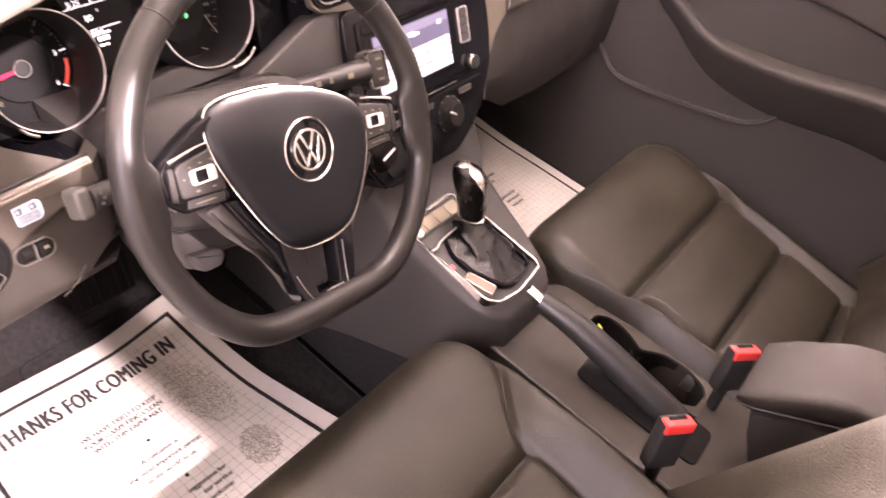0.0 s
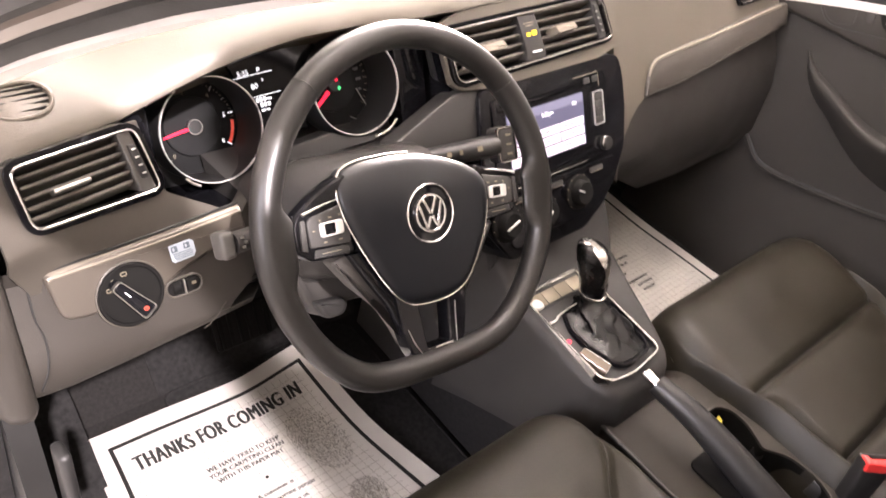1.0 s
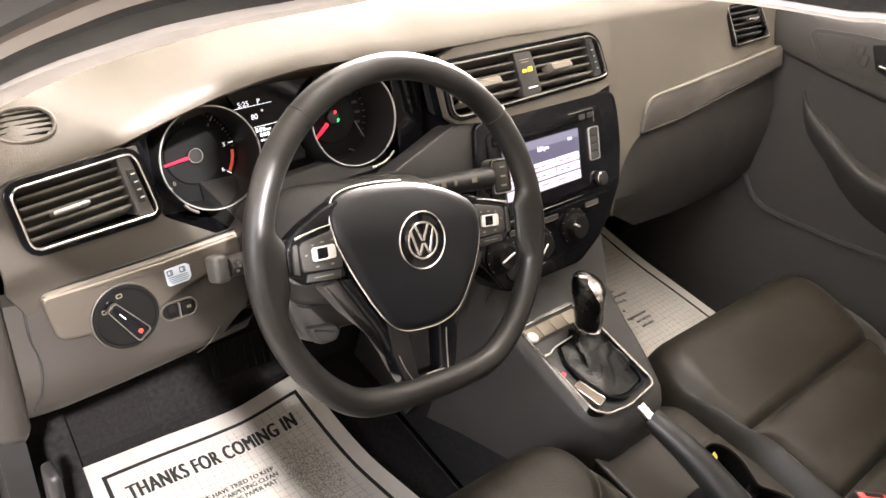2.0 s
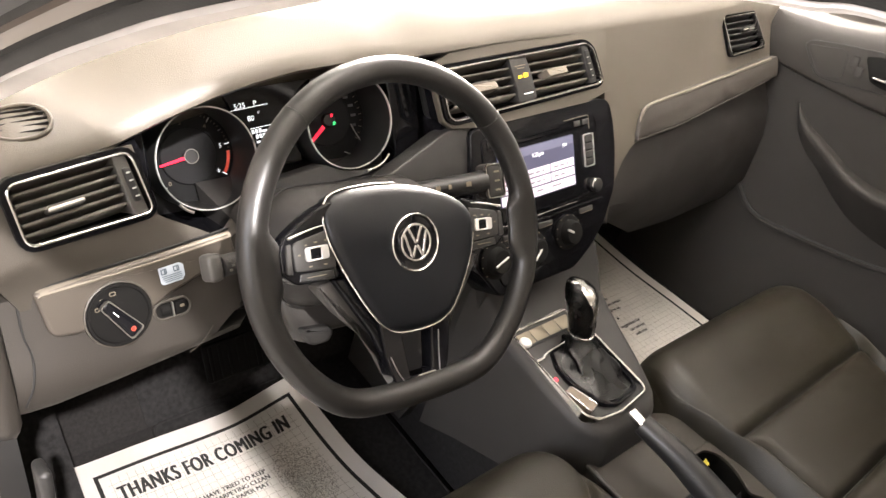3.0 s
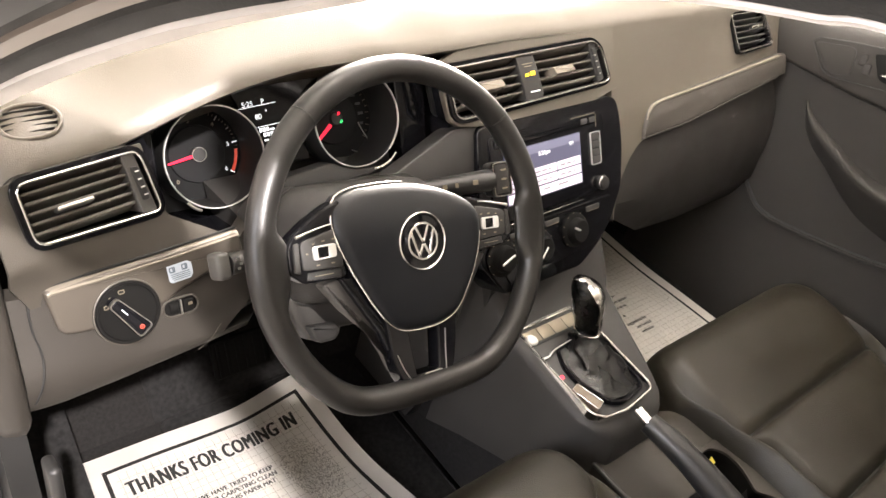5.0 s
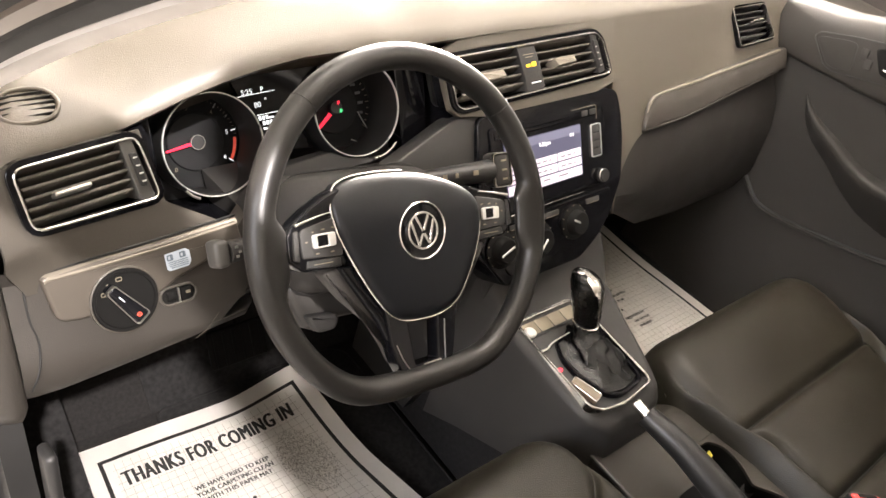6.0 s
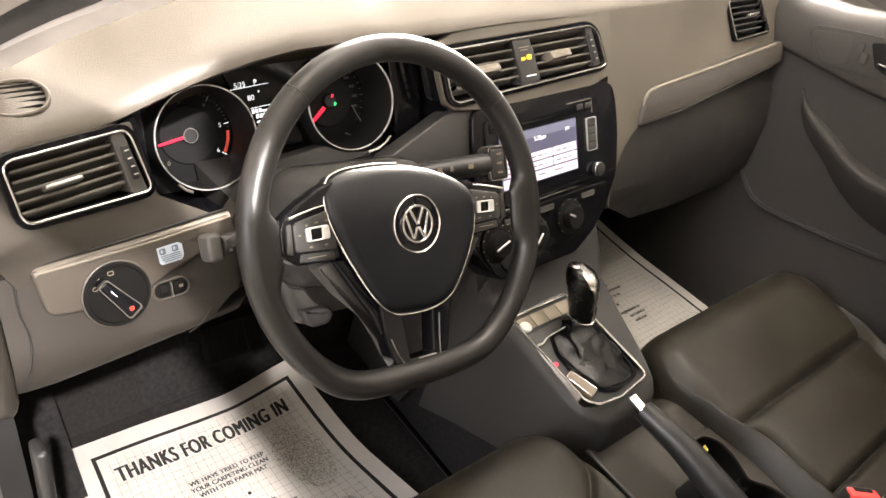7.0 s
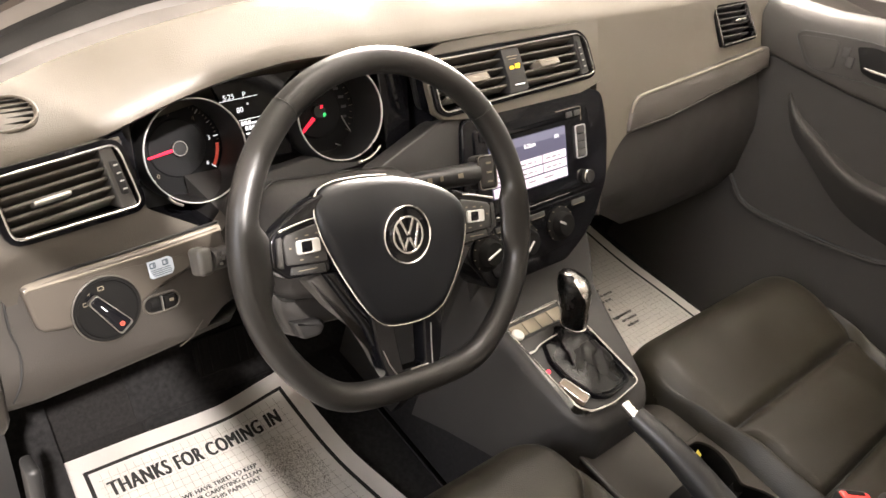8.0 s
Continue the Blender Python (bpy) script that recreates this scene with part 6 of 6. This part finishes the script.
# ---- paper mats ----
def paper_mat(M, w, h, curl, spread, soles, label):
    """A printed paper mat with a border, grid lines and lettering, one corner curling up."""
    t = thing("paper_mat", M.translation, label, "paper mat", "paper mats")

    def step(x):
        x = max(0.0, min(1.0, x))
        return x * x * (3 - 2 * x)

    def lie(u, v):
        z = 0.005 + 0.0026 * math.sin(9 * u + 1) * math.sin(8 * v) + 0.0010 * math.sin(31 * u - 17 * v)
        return z + curl * step((u - 0.051) / 0.16) * step((v - 0.30) / 0.22) + 0.010 * step((-u - 0.12) / 0.09) * step((0.30 - v) / 0.2)

    def bend(u, v):
        return spread * (1.0 if u > 0 else 0.42) * u / 0.2 * max(0.0, (h - v - 0.03) / 0.29) ** 1.3

    def strip(pts, lift, mat, nm, thick=0.0006):
        bm = bmesh.new()
        loft(bm, [[M @ Vector((u + bend(u, v), v, lie(u, v) + lift)) for u, v in row] for row in pts], closed=False, cap=False)
        bmesh.ops.solidify(bm, geom=bm.faces[:], thickness=thick)
        return part(nm, bm, mat, t)

    def rect(u0, u1, v0, v1, ku=1, kv=1):
        return [[(u0 + (u1 - u0) * i / ku, v0 + (v1 - v0) * j / kv) for i in range(ku + 1)] for j in range(kv + 1)]
    strip(rect(-w / 2, w / 2, 0, h, 32, 36), 0, PAPER, "sheet")
    b0, b1 = 0.0255, 0.0315
    strip(rect(-w / 2 + b0, w / 2 - b0, h - b1 - 0.004, h - b0 - 0.004, 32, 1), 0.0010, INK, "border", 0.0002)
    strip(rect(-w / 2 + b0, -w / 2 + b1, 0.0, h - b1 - 0.004, 1, 36), 0.0010, INK, "border", 0.0002)
    strip(rect(w / 2 - b1, w / 2 - b0, 0.0, h - b1 - 0.004, 1, 36), 0.0010, INK, "border", 0.0002)
    pitch = 0.0125
    u = -w / 2 + 0.046
    while u < w / 2 - 0.040:
        strip(rect(u, u + 0.0005, 0.02, h - 0.042, 1, 30), 0.0008, LINE_INK, "grid_line", 0.0001)
        u += pitch
    v = 0.03
    while v < h - 0.042:
        strip(rect(-w / 2 + 0.041, w / 2 - 0.041, v, v + 0.0005, 26, 1), 0.0008, LINE_INK, "grid_line", 0.0001)
        v += pitch

    def mat_text(u, v, text, size, align="LEFT", stretch=1.0, heavy=0.0, gap=1.0):
        writing(M @ pose(u, v, 0.0013), text, size, INK, t, align=align, stretch=stretch, heavy=heavy, gap=gap, lie=lambda a, b: lie(a + u, b + v))

    mat_text(-w / 2 + 0.0485, h - 0.0873, "THANKS FOR COMING IN", 0.0275, stretch=0.575, heavy=0.0013, gap=1.12)
    for k, text in enumerate(("WE HAVE TRIED TO KEEP", "YOUR CARPETING CLEAN", "WITH THIS PAPER MAT")):
        mat_text(0.004, h - 0.1400 - 0.012 * k, text, 0.0082, "CENTER", 0.95, 0.00035)
    for k, text in enumerate(("A customer is", "the most important person", "in the world to us.")):
        mat_text(0.0142, h - 0.2190 - 0.0153 * k, text, 0.0078, "CENTER", 1.0, 0.0003)
    for k, text in enumerate(("suggestions for", "our service", "welcome")):
        mat_text(0.070 - 0.008 * (k == 2), h - 0.295 - 0.0140 * k, text, 0.0078, "RIGHT", 1.0, 0.0003)
    for u, v in ((0.0134, h - 0.191), (0.0195, h - 0.270)):
        part("dot", turned(M @ pose(u, v, 0.0013 + lie(u, v)), [(0.003, 0), (0.003, 0.0002), (0.0005, 0.0002)], 14), INK, t)

    def sole_print(cu, cv, ru, rv, turn, seed):
        """A printed grey sole of many small dots."""
        rnd = random.Random(seed)
        bm = bmesh.new()
        for k in range(2600):
            a, r = rnd.uniform(0, 2 * math.pi), math.sqrt(rnd.random())
            if rnd.random() < (r - 0.45) * 0.8:
                continue
            x, y = ru * r * math.cos(a), rv * r * math.sin(a)
            u = cu + x * math.cos(turn) - y * math.sin(turn)
            v = cv + x * math.sin(turn) + y * math.cos(turn)
            q = rnd.uniform(0.0005, 0.0010)
            z = lie(u, v) + 0.0010
            bm.faces.new([bm.verts.new(M @ Vector((u + q * math.cos(b), v + q * math.sin(b), z))) for b in (0.3, 1.9, 3.4, 5.0)])
        tagged(part("sole_print", bm, GREY_INK, t, "grey dotted sole print"), kind="stuff")

    for k, sole in enumerate(soles):
        sole_print(*sole, 5 + k)
    return t


paper_mat(frame_of((-0.0563, -0.2087, 0.016), (1, -0.0285, 0), (0, 1, 0)), 0.3813, 0.522, 0.038, 0.063, ((0.120, 0.352, 0.040, 0.066, 0.25), (0.132, 0.224, 0.032, 0.034, -0.15)), "white printed paper floor mat in the driver footwell")
paper_mat(frame_of((0.788, -0.150, 0.092), (1, 0.0, 0), (0, 1, 0.02)), 0.400, 0.520, 0.012, 0.028, (), "white printed paper floor mat in the passenger footwell")

# ---- passenger door ----
door = thing("passenger_door", (1.08, -0.2, 0.1), "dark plastic passenger door panel with armrest and pocket", "car door")
bm = bmesh.new()
rows = []
for y in (0.30, 0.2, 0.1, 0.0, -0.1, -0.25, -0.45, -0.8):
    s = interp(-y, [(-0.3, 0.715), (-0.15, 0.742), (0.0, 0.78), (0.3, 0.80), (0.8, 0.80)])[0]
    rows.append([(1.05, y, 0.08), (1.07, y, 0.3), (1.075, y, 0.45), (1.065, y, 0.6), (1.06, y, s - 0.06), (1.064, y, s - 0.02), (1.08, y, s), (1.13, y, s), (1.14, y, 0.08)])
loft(bm, rows)
part("panel", bm, DOOR, door, angle=60)
bm = bmesh.new()
rows = []
for y in (0.30, 0.2, 0.1, 0.0, -0.1, -0.25, -0.45, -0.8):
    s = interp(-y, [(-0.3, 0.717), (-0.15, 0.744), (0.0, 0.782), (0.3, 0.802), (0.8, 0.802)])[0]
    b = interp(-y, [(-0.3, 0.640), (-0.1, 0.648), (0.3, 0.675), (0.8, 0.68)])[0]
    rows.append([(1.061, y, b - 0.004), (1.0535, y, b), (1.0525, y, b + 0.006), (1.052, y, s - 0.06), (1.057, y, s - 0.024), (1.066, y, s - 0.006), (1.079, y, s + 0.002), (1.12, y, s + 0.002), (1.12, y, b - 0.004)])
loft(bm, rows)
part("upper_panel", bm, DOOR_TOP, door, "taupe soft upper door panel", angle=60)
ridge = spline([(1.060, 0.088, 0.598), (1.054, 0.072, 0.580), (1.048, 0.042, 0.561), (1.042, -0.008, 0.546), (1.034, -0.060, 0.530), (1.022, -0.115, 0.527), (1.008, -0.180, 0.539), (0.996, -0.28, 0.562), (0.986, -0.41, 0.60), (0.98, -0.6, 0.62)], 6)
rows = []
for k, p in enumerate(ridge):
    g = min(1.0, 0.12 + k / 16)
    rows.append([p + Vector(d) * g for d in ((0, 0, 0.0), (0.003, 0, 0.006), (0.012, 0, 0.008), (0.1, 0, 0.0), (0.1, 0, -0.13), (0.072, 0, -0.105), (0.050, 0, -0.075), (0.022, 0, -0.036), (0.004, 0, -0.011))])
part("armrest", loft(bmesh.new(), rows), DOOR, door, angle=60)
pocket = spline([(1.068, 0.165, 0.460), (1.068, 0.135, 0.41), (1.068, 0.100, 0.372), (1.068, 0.047, 0.346), (1.070, -0.074, 0.366), (1.070, -0.191, 0.396), (1.071, -0.236, 0.417), (1.072, -0.265, 0.455), (1.072, -0.262, 0.485)], 6)
part("pocket_edge", tube(pocket, 0.0042, 10), DOOR, door, "lip of the door pocket")
# Black tube draws the shade just inside the pocket lip.
part("pocket_shadow_gap", tube([p + Vector((0.002, 0, 0.0055)) for p in pocket], 0.0024, 8), BLACK, door)

F_DH = frame_of((1.058, 0, 0.6), (0, -1, 0), (0, 0, 1))
hp = rounded([(-0.131, 0.100), (-0.124, 0.111), (-0.065, 0.1305), (0.0, 0.148), (0.10, 0.162), (0.13, 0.160), (0.13, 0.105), (0.031, 0.086), (-0.069, 0.0605), (-0.088, 0.0615)][::-1], 0.008)
part("handle_panel", plate(F_DH, hp, -0.010, 0.0072, 0.0012), DOOR_GREY, door, "dark handle panel")
part("panel_groove", tube([F_DH @ Vector((u, v, 0.0064)) for u, v in shrink(hp, -0.0008)], 0.0011, 6, closed=True), BLACK, door)
gr = rounded([(-0.124, 0.099), (-0.118, 0.105), (-0.062, 0.124), (-0.052, 0.121), (-0.040, 0.078), (-0.068, 0.066), (-0.086, 0.067)][::-1], 0.006)
part("tweeter_grille", plate(F_DH, gr, 0.0, 0.0080, 0.0008), DOOR_GREY, door, "black speaker grille")
part("grille_groove", tube([F_DH @ Vector((u, v, 0.0074)) for u, v in gr], 0.0006, 6, closed=True), BLACK, door)
cup_o = rounded([(-0.022, 0.131), (0.005, 0.143), (0.118, 0.155), (0.118, 0.110), (0.030, 0.094), (0.006, 0.096)][::-1], 0.006)
part("handle_recess", plate(F_DH, cup_o, 0.0, 0.0079, 0.0006), SWITCH, door, "black handle recess")
part("door_handle", tube(spline([F_DH @ Vector(p) for p in ((0.010, 0.1060, 0.010), (0.020, 0.1085, 0.016), (0.060, 0.116, 0.018), (0.105, 0.124, 0.014))], 4), 0.0042, 10, flat=0.8), CHROME, door, "chrome inner handle")
for uu, vv in ((-0.034, 0.1135), (-0.020, 0.1010)):
    part("lock_button", plate(F_DH @ pose(uu, vv, 0, 0, 0, 12), rrect(0, 0, 0.014, 0.020, 0.003), 0.004, 0.0092, 0.0012), GLOVE, door)
pane = slab(1.085, 1.089, -0.8, 0.3, 0.72, 1.15)
w2 = structure("window_2", pane, GLASS, "clear passenger window glass", "window")
w2.visible_shadow = False
